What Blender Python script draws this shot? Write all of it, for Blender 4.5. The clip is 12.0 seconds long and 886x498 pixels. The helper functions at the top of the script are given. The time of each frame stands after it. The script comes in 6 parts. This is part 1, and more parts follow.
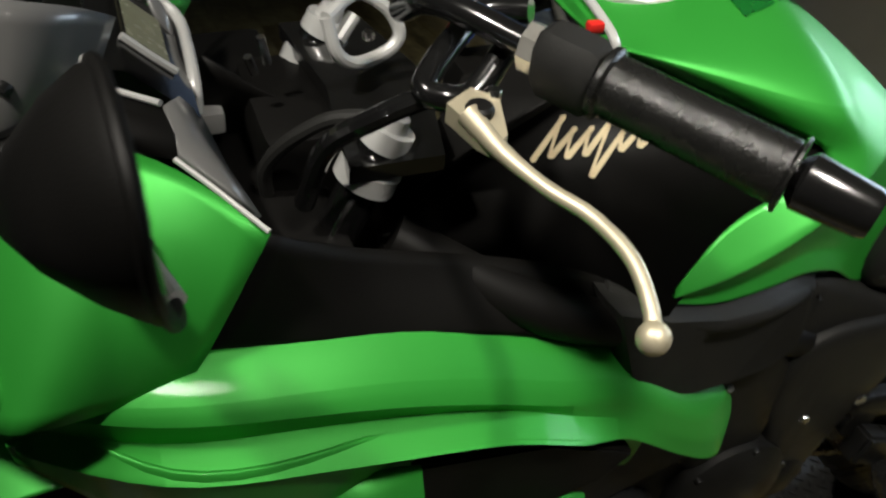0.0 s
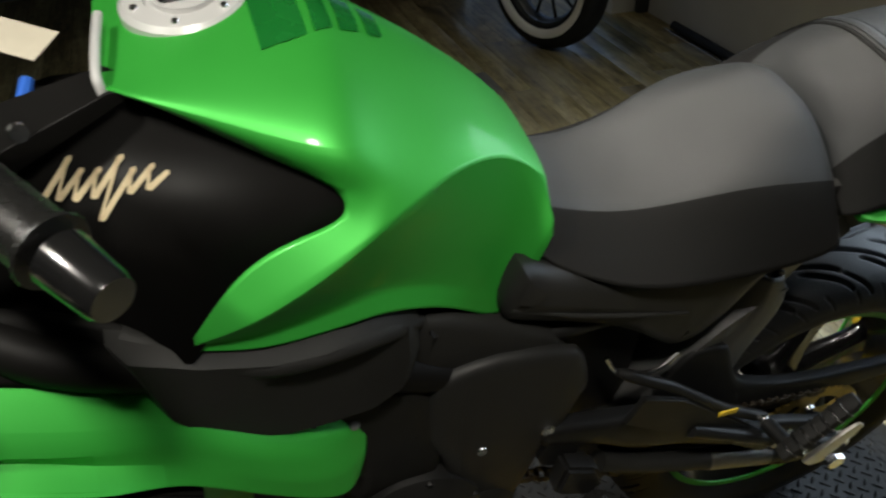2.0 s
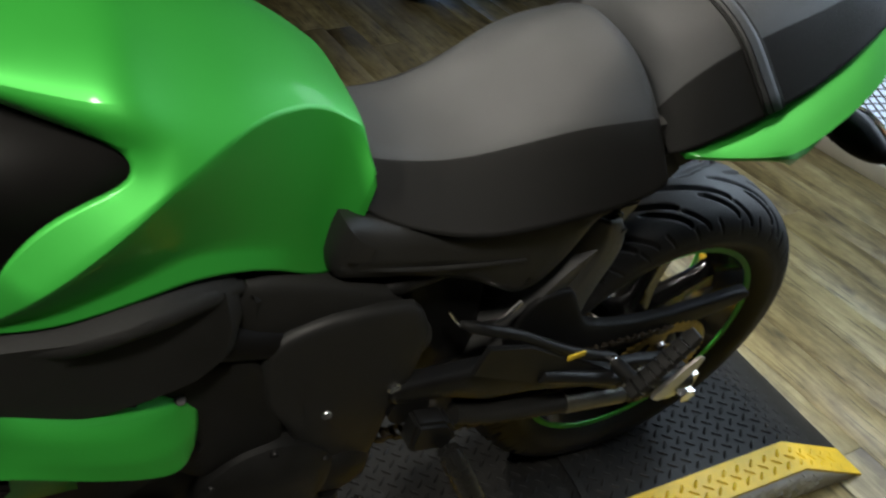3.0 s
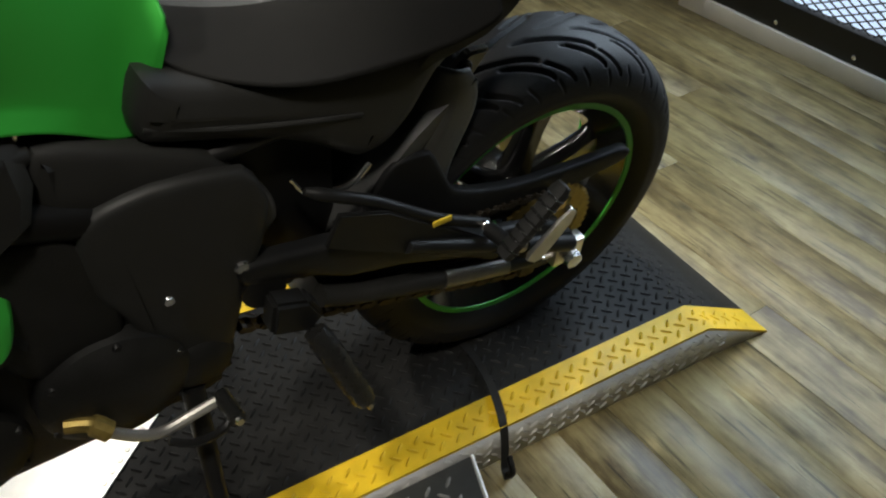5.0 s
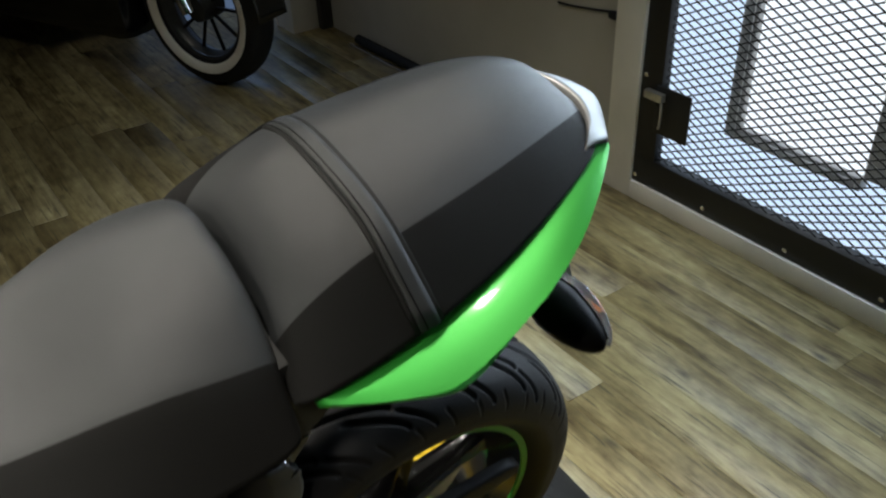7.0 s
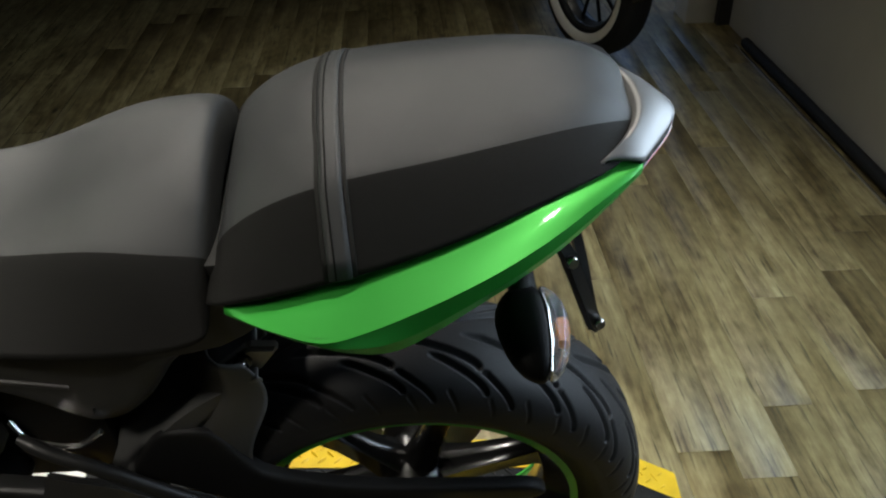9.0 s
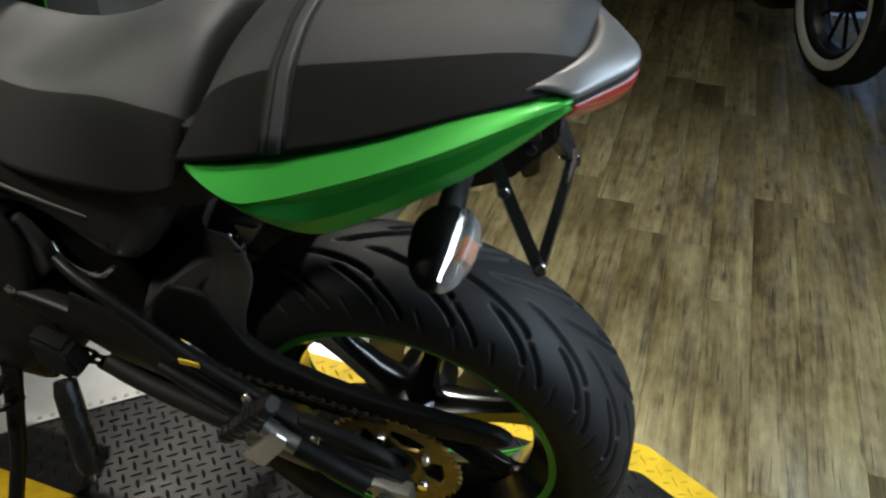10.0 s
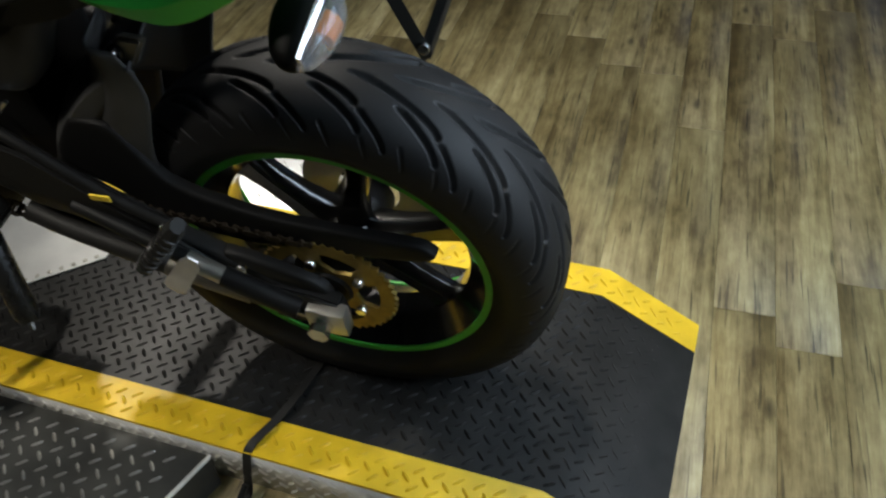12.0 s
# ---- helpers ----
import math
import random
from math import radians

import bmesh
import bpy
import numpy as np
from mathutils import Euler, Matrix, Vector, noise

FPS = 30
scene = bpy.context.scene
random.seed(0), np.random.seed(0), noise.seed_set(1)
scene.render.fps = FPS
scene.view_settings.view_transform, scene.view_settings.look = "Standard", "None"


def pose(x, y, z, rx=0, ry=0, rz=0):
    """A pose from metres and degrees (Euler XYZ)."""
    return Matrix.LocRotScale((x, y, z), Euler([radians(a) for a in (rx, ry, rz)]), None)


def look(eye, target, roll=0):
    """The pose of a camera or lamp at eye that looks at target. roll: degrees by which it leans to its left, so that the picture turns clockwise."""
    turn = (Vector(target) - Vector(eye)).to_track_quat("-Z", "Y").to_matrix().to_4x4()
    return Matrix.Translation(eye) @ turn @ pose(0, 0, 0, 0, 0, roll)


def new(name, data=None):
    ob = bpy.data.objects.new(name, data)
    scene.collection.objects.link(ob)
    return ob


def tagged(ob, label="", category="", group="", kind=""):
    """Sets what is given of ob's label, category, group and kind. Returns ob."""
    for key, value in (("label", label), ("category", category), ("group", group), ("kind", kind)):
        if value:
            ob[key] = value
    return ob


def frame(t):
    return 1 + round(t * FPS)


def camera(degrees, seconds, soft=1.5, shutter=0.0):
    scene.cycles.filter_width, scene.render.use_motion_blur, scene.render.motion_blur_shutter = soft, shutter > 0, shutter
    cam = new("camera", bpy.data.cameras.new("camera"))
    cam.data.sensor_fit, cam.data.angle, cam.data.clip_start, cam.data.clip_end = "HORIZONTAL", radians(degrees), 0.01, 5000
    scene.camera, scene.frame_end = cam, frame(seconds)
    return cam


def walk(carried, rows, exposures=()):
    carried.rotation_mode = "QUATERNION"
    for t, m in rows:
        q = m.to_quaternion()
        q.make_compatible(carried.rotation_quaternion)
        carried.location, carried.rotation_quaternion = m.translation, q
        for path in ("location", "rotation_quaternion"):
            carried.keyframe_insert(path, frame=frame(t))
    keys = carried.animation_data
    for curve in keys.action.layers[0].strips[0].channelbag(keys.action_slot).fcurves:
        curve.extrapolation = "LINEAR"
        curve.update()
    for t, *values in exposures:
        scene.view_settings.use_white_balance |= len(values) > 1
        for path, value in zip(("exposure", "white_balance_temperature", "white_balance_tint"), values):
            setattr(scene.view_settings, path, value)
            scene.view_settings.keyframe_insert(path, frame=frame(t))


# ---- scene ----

# ---- camera and walk ----
cam = camera(55.0, 12.0, soft=2.2, shutter=0.4)
PATH = [
    (0, (-1.378, -0.724, 1.42), (-0.741, 0.849, 0.363), 1.2),
    (0.3, (-1.288, -0.765, 1.446), (-0.921, 0.88, 0.37), 0.8),
    (0.5, (-1.204, -0.801, 1.45), (-1.071, 0.856, 0.337), -0.7),
    (0.6, (-1.164, -0.81, 1.446), (-1.085, 0.837, 0.314), -0.5),
    (1, (-1.045, -0.806, 1.439), (-0.889, 0.839, 0.313), -3.0),
    (1.5, (-0.969, -0.813, 1.45), (-0.564, 0.786, 0.32), -1.7),
    (2, (-0.902, -0.83, 1.457), (-0.368, 0.748, 0.35), -0.6),
    (2.5, (-0.852, -0.847, 1.455), (-0.196, 0.686, 0.35), 0.1),
    (3, (-0.822, -0.831, 1.433), (-0.082, 0.599, 0.246), 1.1),
    (3.2, (-0.815, -0.841, 1.418), (-0.048, 0.567, 0.223), 0.8),
    (4.8, (-0.725, -0.901, 1.337), (0.093, 0.412, 0.069), -1.7),
    (5, (-0.715, -0.903, 1.319), (0.077, 0.395, 0.019), -2.1),
    (5.5, (-0.638, -0.903, 1.326), (0.192, 0.382, 0.037), -1.4),
    (6, (-0.56, -0.884, 1.359), (0.348, 0.398, 0.122), -0.7),
    (6.5, (-0.455, -0.759, 1.419), (0.403, 0.625, 0.257), -3.6),
    (7, (-0.376, -0.692, 1.454), (0.558, 0.674, 0.33), -2.5),
    (7.2, (-0.331, -0.645, 1.427), (0.527, 0.757, 0.288), -0.4),
    (8.8, (0.017, -0.776, 1.413), (0.082, 0.847, 0.246), -1.3),
    (9, (0.003, -0.8, 1.412), (0.086, 0.848, 0.281), -0.8),
    (9.5, (0.1, -0.806, 1.407), (-0.069, 0.843, 0.287), -1.2),
    (10, (0.315, -0.841, 1.352), (-0.172, 0.744, 0.234), 0.8),
    (10.5, (0.363, -0.846, 1.349), (-0.165, 0.712, 0.212), -1.7),
    (11, (0.384, -0.845, 1.308), (-0.091, 0.665, 0.085), -2.6),
    (11.5, (0.403, -0.85, 1.282), (-0.095, 0.617, 0.017), -3.1),
    (12, (0.444, -0.829, 1.247), (-0.039, 0.586, -0.082), -4.7),
]
walk(cam, [(t, look(eye, target, roll)) for t, eye, target, roll in PATH], exposures=[(0.0, 0.0), (12.0, 0.0)])

# ---- world and lights ----
world = bpy.data.worlds.new("showroom_world")
scene.world = world
world.use_nodes = True
wn = world.node_tree.nodes
sky = wn.new("ShaderNodeTexSky")
sky.sky_type = "NISHITA"
sky.sun_disc = False
sky.sun_elevation = radians(35)
sky.sun_rotation = radians(80)
wn["Background"].inputs["Strength"].default_value = 0.10
world.node_tree.links.new(sky.outputs["Color"], wn["Background"].inputs["Color"])


def area_light(name, place, aim, size, size_y, watts, colour, spread=180):
    data = bpy.data.lights.new(name, "AREA")
    data.shape, data.size, data.size_y = "RECTANGLE", size, size_y
    data.energy, data.color = watts, colour
    data.spread = radians(spread)
    ob = new(name, data)
    ob.matrix_world = look(place, aim)
    return ob


def spot_light(name, place, aim, angle, blend, radius, watts, colour):
    data = bpy.data.lights.new(name, "SPOT")
    data.spot_size, data.spot_blend, data.shadow_soft_size = radians(angle), blend, radius
    data.energy, data.color = watts, colour
    ob = new(name, data)
    ob.matrix_world = look(place, aim)
    return ob


WARM = (1.0, 0.945, 0.845)
DAY = (0.68, 0.84, 1.0)
spot_light("ceiling_spot_mid", (-0.02, 0.42, 2.62), (0.03, 0.0, 0.9), 46, 0.9, 0.07, 108, WARM)
spot_light("ceiling_spot_front", (-2.0, -0.55, 2.62), (-1.05, -0.10, 0.8), 60, 0.9, 0.06, 128, WARM)
spot_light("ceiling_spot_left", (-0.95, -1.25, 2.62), (-0.78, -0.12, 0.72), 42, 0.9, 0.12, 150, WARM)
spot_light("ceiling_spot_rear", (0.50, 1.25, 2.62), (0.52, 1.02, 0.0), 62, 1.0, 0.06, 60, WARM)
spot_light("ceiling_spot_far", (-1.05, 1.45, 2.62), (-0.20, 0.10, 0.1), 36, 0.8, 0.05, 190, WARM)
spot_light("ceiling_spot_back", (-0.25, 1.9, 2.62), (0.15, 1.75, 0.0), 100, 0.9, 0.07, 26, WARM)
area_light("gate_daylight", (1.60, 0.15, 1.15), (0.75, 0.10, 0.35), 1.5, 1.5, 42, DAY, 150)
area_light("far_door_daylight", (1.05, 3.25, 0.9), (0.85, 2.4, 0.0), 0.45, 1.2, 0.45, (0.40, 0.60, 1.0), 70)

# ---- materials ----


def material(name, base, rough=0.5, metal=0.0, noise_scale=0.0, vary=0.0, bump=0.0, bump_scale=200.0, coat=0.0, spec=0.5):
    """Principled surface with two scales of variation and fine relief."""
    m = bpy.data.materials.new(name)
    m.use_nodes = True
    nt = m.node_tree
    b = nt.nodes["Principled BSDF"]
    b.inputs["Base Color"].default_value = (*base, 1)
    b.inputs["Roughness"].default_value = rough
    b.inputs["Metallic"].default_value = metal
    b.inputs["Specular IOR Level"].default_value = spec
    b.inputs["Coat Weight"].default_value = coat
    b.inputs["Coat Roughness"].default_value = 0.08
    tc = nt.nodes.new("ShaderNodeTexCoord")
    if noise_scale:
        n = nt.nodes.new("ShaderNodeTexNoise")
        n.inputs["Scale"].default_value = noise_scale
        n.inputs["Detail"].default_value = 6
        nt.links.new(tc.outputs["Object"], n.inputs["Vector"])
        mp = nt.nodes.new("ShaderNodeMapRange")
        mp.inputs["From Min"].default_value, mp.inputs["From Max"].default_value = 0.3, 0.7
        mp.inputs["To Min"].default_value, mp.inputs["To Max"].default_value = 1 - vary, 1 + vary
        nt.links.new(n.outputs["Fac"], mp.inputs["Value"])
        mix = nt.nodes.new("ShaderNodeVectorMath")
        mix.operation = "SCALE"
        mix.inputs[0].default_value = base
        nt.links.new(mp.outputs["Result"], mix.inputs["Scale"])
        nt.links.new(mix.outputs["Vector"], b.inputs["Base Color"])
        mr = nt.nodes.new("ShaderNodeMapRange")
        mr.inputs["To Min"].default_value = max(rough - 0.10, 0.02)
        mr.inputs["To Max"].default_value = min(rough + 0.12, 1)
        nt.links.new(n.outputs["Fac"], mr.inputs["Value"])
        nt.links.new(mr.outputs["Result"], b.inputs["Roughness"])
    if bump:
        n2 = nt.nodes.new("ShaderNodeTexNoise")
        n2.inputs["Scale"].default_value = bump_scale
        n2.inputs["Detail"].default_value = 3
        nt.links.new(tc.outputs["Object"], n2.inputs["Vector"])
        bp = nt.nodes.new("ShaderNodeBump")
        bp.inputs["Strength"].default_value = bump
        bp.inputs["Distance"].default_value = 0.002
        nt.links.new(n2.outputs["Fac"], bp.inputs["Height"])
        nt.links.new(bp.outputs["Normal"], b.inputs["Normal"])
    return m


def glow(name, colour, strength):
    m = bpy.data.materials.new(name)
    m.use_nodes = True
    nt = m.node_tree
    e = nt.nodes.new("ShaderNodeEmission")
    e.inputs["Color"].default_value, e.inputs["Strength"].default_value = (*colour, 1), strength
    nt.links.new(e.outputs["Emission"], nt.nodes["Material Output"].inputs["Surface"])
    return m


def clear(name, colour, rough=0.05):
    m = bpy.data.materials.new(name)
    m.use_nodes = True
    b = m.node_tree.nodes["Principled BSDF"]
    b.inputs["Base Color"].default_value = (*colour, 1)
    b.inputs["Roughness"].default_value = rough
    b.inputs["Transmission Weight"].default_value = 0.9
    b.inputs["IOR"].default_value = 1.4
    return m


def green_paint():
    m = material("pearl_green_paint", (0.034, 0.36, 0.040), 0.48, 0.42, 6.0, 0.05, 0.0, coat=0.16)
    nt = m.node_tree
    b = nt.nodes["Principled BSDF"]
    # metallic flake
    tc = nt.nodes.new("ShaderNodeTexCoord")
    v = nt.nodes.new("ShaderNodeTexVoronoi")
    v.inputs["Scale"].default_value = 2600
    nt.links.new(tc.outputs["Object"], v.inputs["Vector"])
    bp = nt.nodes.new("ShaderNodeBump")
    bp.inputs["Strength"].default_value = 0.06
    bp.inputs["Distance"].default_value = 0.0004
    nt.links.new(v.outputs["Color"], bp.inputs["Height"])
    nt.links.new(bp.outputs["Normal"], b.inputs["Normal"])
    return m


COWL_SILVER = material("silver_cowl_paint", (0.22, 0.22, 0.22), 0.42, 0.7, 14, 0.04)
GREEN = green_paint()
STRIPE = material("green_rim_tape", (0.08, 0.55, 0.07), 0.45, 0, 40, 0.06)
BLACK_PLASTIC = material("black_textured_plastic", (0.013, 0.013, 0.0122), 0.6, 0, 30, 0.12, 0.25, 900, spec=0.28)
BLACK_PANEL = material("matt_black_panel", (0.0042, 0.0040, 0.0037), 0.5, 0, 12, 0.15, 0.1, 700, spec=0.14)
BLACK_GLOSS = material("gloss_black_paint", (0.006, 0.006, 0.006), 0.18, 0, 20, 0.1, coat=0.6)
BLACK_STEEL = material("black_coated_steel", (0.009, 0.009, 0.0088), 0.42, 0.2, 25, 0.15, 0.1, 400, spec=0.28)
FRAME_GREY = material("dark_grey_frame_paint", (0.016, 0.016, 0.0152), 0.5, 0.1, 22, 0.12, 0.1, 500, spec=0.28)
ENGINE = material("black_cast_engine", (0.012, 0.012, 0.0115), 0.5, 0.3, 40, 0.2, 0.35, 500, spec=0.28)
SEAT = material("grey_seat_vinyl", (0.035, 0.0375, 0.0385), 0.44, 0, 18, 0.06, 0.35, 1300)
# same vinyl as SEAT, darkened: side shade put into the colour; also the stitch
SEAT_SIDE = material("seat_side_shade_and_stitch_vinyl", (0.0070, 0.0068, 0.0062), 0.66, 0, 18, 0.08, 0.4, 1300, spec=0.2)
RUBBER = material("tyre_rubber", (0.013, 0.013, 0.0135), 0.55, 0, 24, 0.18, 0.12, 600, spec=0.25)
COVER = material("side_cover_plastic", (0.016, 0.016, 0.0152), 0.46, 0, 24, 0.10, 0.18, 800, spec=0.35)
GUARD = material("chain_guard_plastic", (0.006, 0.006, 0.006), 0.55, 0, 24, 0.12, 0.12, 700, spec=0.2)
HUGGER = material("hugger_plastic", (0.044, 0.044, 0.043), 0.42, 0, 24, 0.12, 0.2, 700, spec=0.5)
GRIP_RUBBER = material("grip_rubber", (0.009, 0.009, 0.0085), 0.26, 0, 30, 0.1, 0.35, 500)
ALU = material("brushed_aluminium", (0.62, 0.60, 0.55), 0.32, 0.9, 30, 0.12, 0.08, 500)
LEVER = material("champagne_alloy", (0.56, 0.50, 0.36), 0.42, 0.6, 25, 0.1, 0.05, 400)
WORN_STEEL = material("worn_steel", (0.20, 0.19, 0.165), 0.42, 0.8, 30, 0.2, 0.1, 400)
CHROME = material("bright_steel", (0.75, 0.74, 0.72), 0.2, 1.0, 30, 0.08)
GOLD = material("gold_chain_steel", (0.30, 0.22, 0.065), 0.48, 0.8, 60, 0.25, 0.2, 600)
CHAIN = material("oily_chain_steel", (0.045, 0.034, 0.022), 0.45, 0.7, 80, 0.3, 0.2, 600)
SILVER_PAINT = material("silver_white_paint", (0.50, 0.50, 0.49), 0.3, 0.15, 12, 0.04, coat=0.5)
RED_LENS = material("red_lamp_lens", (0.36, 0.012, 0.015), 0.18, 0, 30, 0.1, coat=0.8)
LCD = material("olive_display", (0.20, 0.20, 0.13), 0.25, 0, 60, 0.1)
# low base colour stands in for the dark room reflected in the glass
MIRROR = material("darkened_mirror_glass", (0.09, 0.09, 0.09), 0.03, 1.0, 20, 0.03)
AMBER = material("amber_bulb", (0.75, 0.22, 0.03), 0.3)
LENS = clear("clear_lamp_lens", (0.92, 0.95, 1.0), 0.12)
SMOKE = material("smoked_screen", (0.13, 0.13, 0.128), 0.3, 0, 8, 0.05, coat=0.5)
DECAL = material("pale_gold_decal", (0.62, 0.52, 0.33), 0.4, 0.3)
WHITE_PAPER = material("paper_tag", (0.52, 0.48, 0.38), 0.7, 0, 30, 0.05)
RED_PLASTIC = material("red_plastic", (0.55, 0.02, 0.015), 0.35)
BLUE_PLASTIC = material("blue_plastic", (0.03, 0.12, 0.5), 0.35)
YELLOW_LABEL = material("yellow_label", (0.7, 0.5, 0.03), 0.45)
STEEL_TREAD = material("bare_tread_steel", (0.36, 0.355, 0.33), 0.30, 0.7, 14, 0.22, 0.15, 250)
DARK_STEEL = material("dark_worn_steel", (0.040, 0.041, 0.038), 0.36, 0.35, 14, 0.3, 0.15, 250)
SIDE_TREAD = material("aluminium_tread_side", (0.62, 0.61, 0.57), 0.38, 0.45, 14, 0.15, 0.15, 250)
BARE_BRIGHT = material("bright_aluminium_tread", (0.85, 0.85, 0.83), 0.36, 0.6, 14, 0.08, 0.15, 250)
BLACK_TREAD = material("black_painted_tread", (0.018, 0.018, 0.0174), 0.34, 0.0, 16, 0.25, 0.12, 300, spec=0.10)
YELLOW = material("yellow_safety_paint", (0.66, 0.43, 0.012), 0.45, 0, 18, 0.16, 0.15, 260)
WHITE_TRIM = material("cream_white_trim", (0.78, 0.75, 0.67), 0.5, 0, 9, 0.05, 0.08, 300)
WALL = material("beige_wall_paint", (0.48, 0.46, 0.40), 0.65, 0, 5, 0.06, 0.12, 180)
DARK_WALL = material("dark_wall_paint", (0.035, 0.034, 0.031), 0.7, 0, 4, 0.2, 0.1, 150)
CEILING = material("ceiling_paint", (0.32, 0.315, 0.30), 0.8, 0, 4, 0.05, 0.1, 120)
GATE_BLACK = material("gate_black_paint", (0.008, 0.008, 0.008), 0.4, 0, 12, 0.2, 0.15, 260)
WINDOW_GREY = material("weathered_grey_frame", (0.42, 0.41, 0.40), 0.6, 0, 14, 0.15, 0.15, 200)
DAYLIGHT = glow("overcast_daylight", (0.62, 0.78, 1.0), 1.15)
DAYLIGHT_WHITE = glow("bright_daylight", (0.86, 0.93, 1.0), 1.25)
FAR_DAY = glow("far_daylight", (0.30, 0.45, 0.75), 0.25)


def plank_material():
    """Worn grey-brown oak boards: long streaks, soft patches of wear, dark cracks and knots."""
    m = bpy.data.materials.new("worn_oak_planks")
    m.use_nodes = True
    nt = m.node_tree
    b = nt.nodes["Principled BSDF"]
    b.inputs["Specular IOR Level"].default_value = 0.42

    def node(kind, **values):
        n = nt.nodes.new(kind)
        for key, value in values.items():
            n.inputs[key.replace("_", " ")].default_value = value
        return n

    def math_node(op, a, c, d=None):
        n = nt.nodes.new("ShaderNodeMath")
        n.operation = op
        for k, v in enumerate((a, c, d)):
            if v is None:
                continue
            if isinstance(v, (int, float)):
                n.inputs[k].default_value = v
            else:
                nt.links.new(v, n.inputs[k])
        return n.outputs[0]

    tc = nt.nodes.new("ShaderNodeTexCoord")
    info = nt.nodes.new("ShaderNodeObjectInfo")
    geo = nt.nodes.new("ShaderNodeNewGeometry")
    chance = math_node("FRACT", math_node("ADD", info.outputs["Random"], geo.outputs["Random Per Island"]), 0.0)
    comb = nt.nodes.new("ShaderNodeCombineXYZ")
    nt.links.new(chance, comb.inputs["X"])
    nt.links.new(chance, comb.inputs["Y"])
    off = nt.nodes.new("ShaderNodeVectorMath")
    off.operation = "MULTIPLY_ADD"
    nt.links.new(comb.outputs[0], off.inputs[0])
    off.inputs[1].default_value = (7.3, 11.1, 0)
    nt.links.new(tc.outputs["Object"], off.inputs[2])

    def streaks(scale, detail, rough, distort=0.0):
        mp = nt.nodes.new("ShaderNodeMapping")
        mp.inputs["Scale"].default_value = scale
        nt.links.new(off.outputs[0], mp.inputs["Vector"])
        n = node("ShaderNodeTexNoise", Scale=1.0, Detail=detail, Roughness=rough, Distortion=distort)
        nt.links.new(mp.outputs[0], n.inputs["Vector"])
        return n.outputs["Fac"]

    fine = streaks((170, 12, 1), 8, 0.75)
    broad = streaks((46, 3.2, 1), 5, 0.60, 0.6)
    patch = streaks((9, 2.2, 1), 4, 0.55, 0.3)
    mottle = streaks((30, 14, 1), 4, 0.6)
    tone = math_node("MULTIPLY_ADD", broad, 0.55, math_node("MULTIPLY_ADD", patch, 0.74, math_node("MULTIPLY_ADD", fine, 0.32, math_node("MULTIPLY_ADD", mottle, 0.46, math_node("MULTIPLY_ADD", chance, 0.08, -0.545)))))
    ramp = nt.nodes.new("ShaderNodeValToRGB")
    el = ramp.color_ramp.elements
    el[0].position, el[0].color = 0.22, (0.040, 0.028, 0.0115, 1)
    el[1].position, el[1].color = 0.80, (0.44, 0.375, 0.195, 1)
    for at, colour in ((0.38, (0.115, 0.085, 0.035, 1)), (0.52, (0.215, 0.170, 0.076, 1)), (0.66, (0.315, 0.260, 0.124, 1))):
        el.new(at).color = colour
    nt.links.new(tone, ramp.inputs["Fac"])
    # short dark cracks along the grain, and knots
    crack = node("ShaderNodeMapRange", From_Min=0.60, From_Max=0.68, To_Min=1.0, To_Max=0.36)
    nt.links.new(streaks((120, 5, 1), 3, 0.5), crack.inputs["Value"])
    knot_map = nt.nodes.new("ShaderNodeMapping")
    knot_map.inputs["Scale"].default_value = (9, 3.6, 1)
    nt.links.new(off.outputs[0], knot_map.inputs["Vector"])
    vor = node("ShaderNodeTexVoronoi", Scale=1.0)
    nt.links.new(knot_map.outputs[0], vor.inputs["Vector"])
    knot = node("ShaderNodeMapRange", From_Min=0.03, From_Max=0.12, To_Min=0.30, To_Max=1.0)
    nt.links.new(vor.outputs["Distance"], knot.inputs["Value"])
    dark = nt.nodes.new("ShaderNodeVectorMath")
    dark.operation = "SCALE"
    nt.links.new(ramp.outputs["Color"], dark.inputs[0])
    nt.links.new(math_node("MULTIPLY", crack.outputs["Result"], knot.outputs["Result"]), dark.inputs["Scale"])
    nt.links.new(dark.outputs["Vector"], b.inputs["Base Color"])
    rr = node("ShaderNodeMapRange", To_Min=0.30, To_Max=0.56)
    nt.links.new(patch, rr.inputs["Value"])
    nt.links.new(rr.outputs["Result"], b.inputs["Roughness"])
    bp = node("ShaderNodeBump", Strength=0.25, Distance=0.001)
    nt.links.new(fine, bp.inputs["Height"])
    nt.links.new(bp.outputs["Normal"], b.inputs["Normal"])
    return m


PLANK = plank_material()

# ---- builders ----


def finish(bm, name, mat, angle=35):
    bmesh.ops.recalc_face_normals(bm, faces=bm.faces)
    me = bpy.data.meshes.new(name)
    bm.to_mesh(me)
    bm.free()
    me.materials.append(mat)
    me.polygons.foreach_set("use_smooth", [True] * len(me.polygons))
    me.set_sharp_from_angle(angle=radians(angle))
    return me


def part(name, bm, mat, parent=None, label="", angle=35):
    """Links a bmesh as one object under a thing or a part."""
    ob = new(name, finish(bm, name, mat, angle))
    if parent:
        ob.parent = parent
    if label:
        ob["label"] = label
    return ob


def root(name, m, label, category, group=""):
    ob = new(name)
    ob.empty_display_size = 0.1
    ob.matrix_world = m
    return tagged(ob, label, category, group)


def soft(ob, levels=2):
    md = ob.modifiers.new("round", "SUBSURF")
    md.levels = md.render_levels = levels
    md.boundary_smooth = "PRESERVE_CORNERS"
    return ob


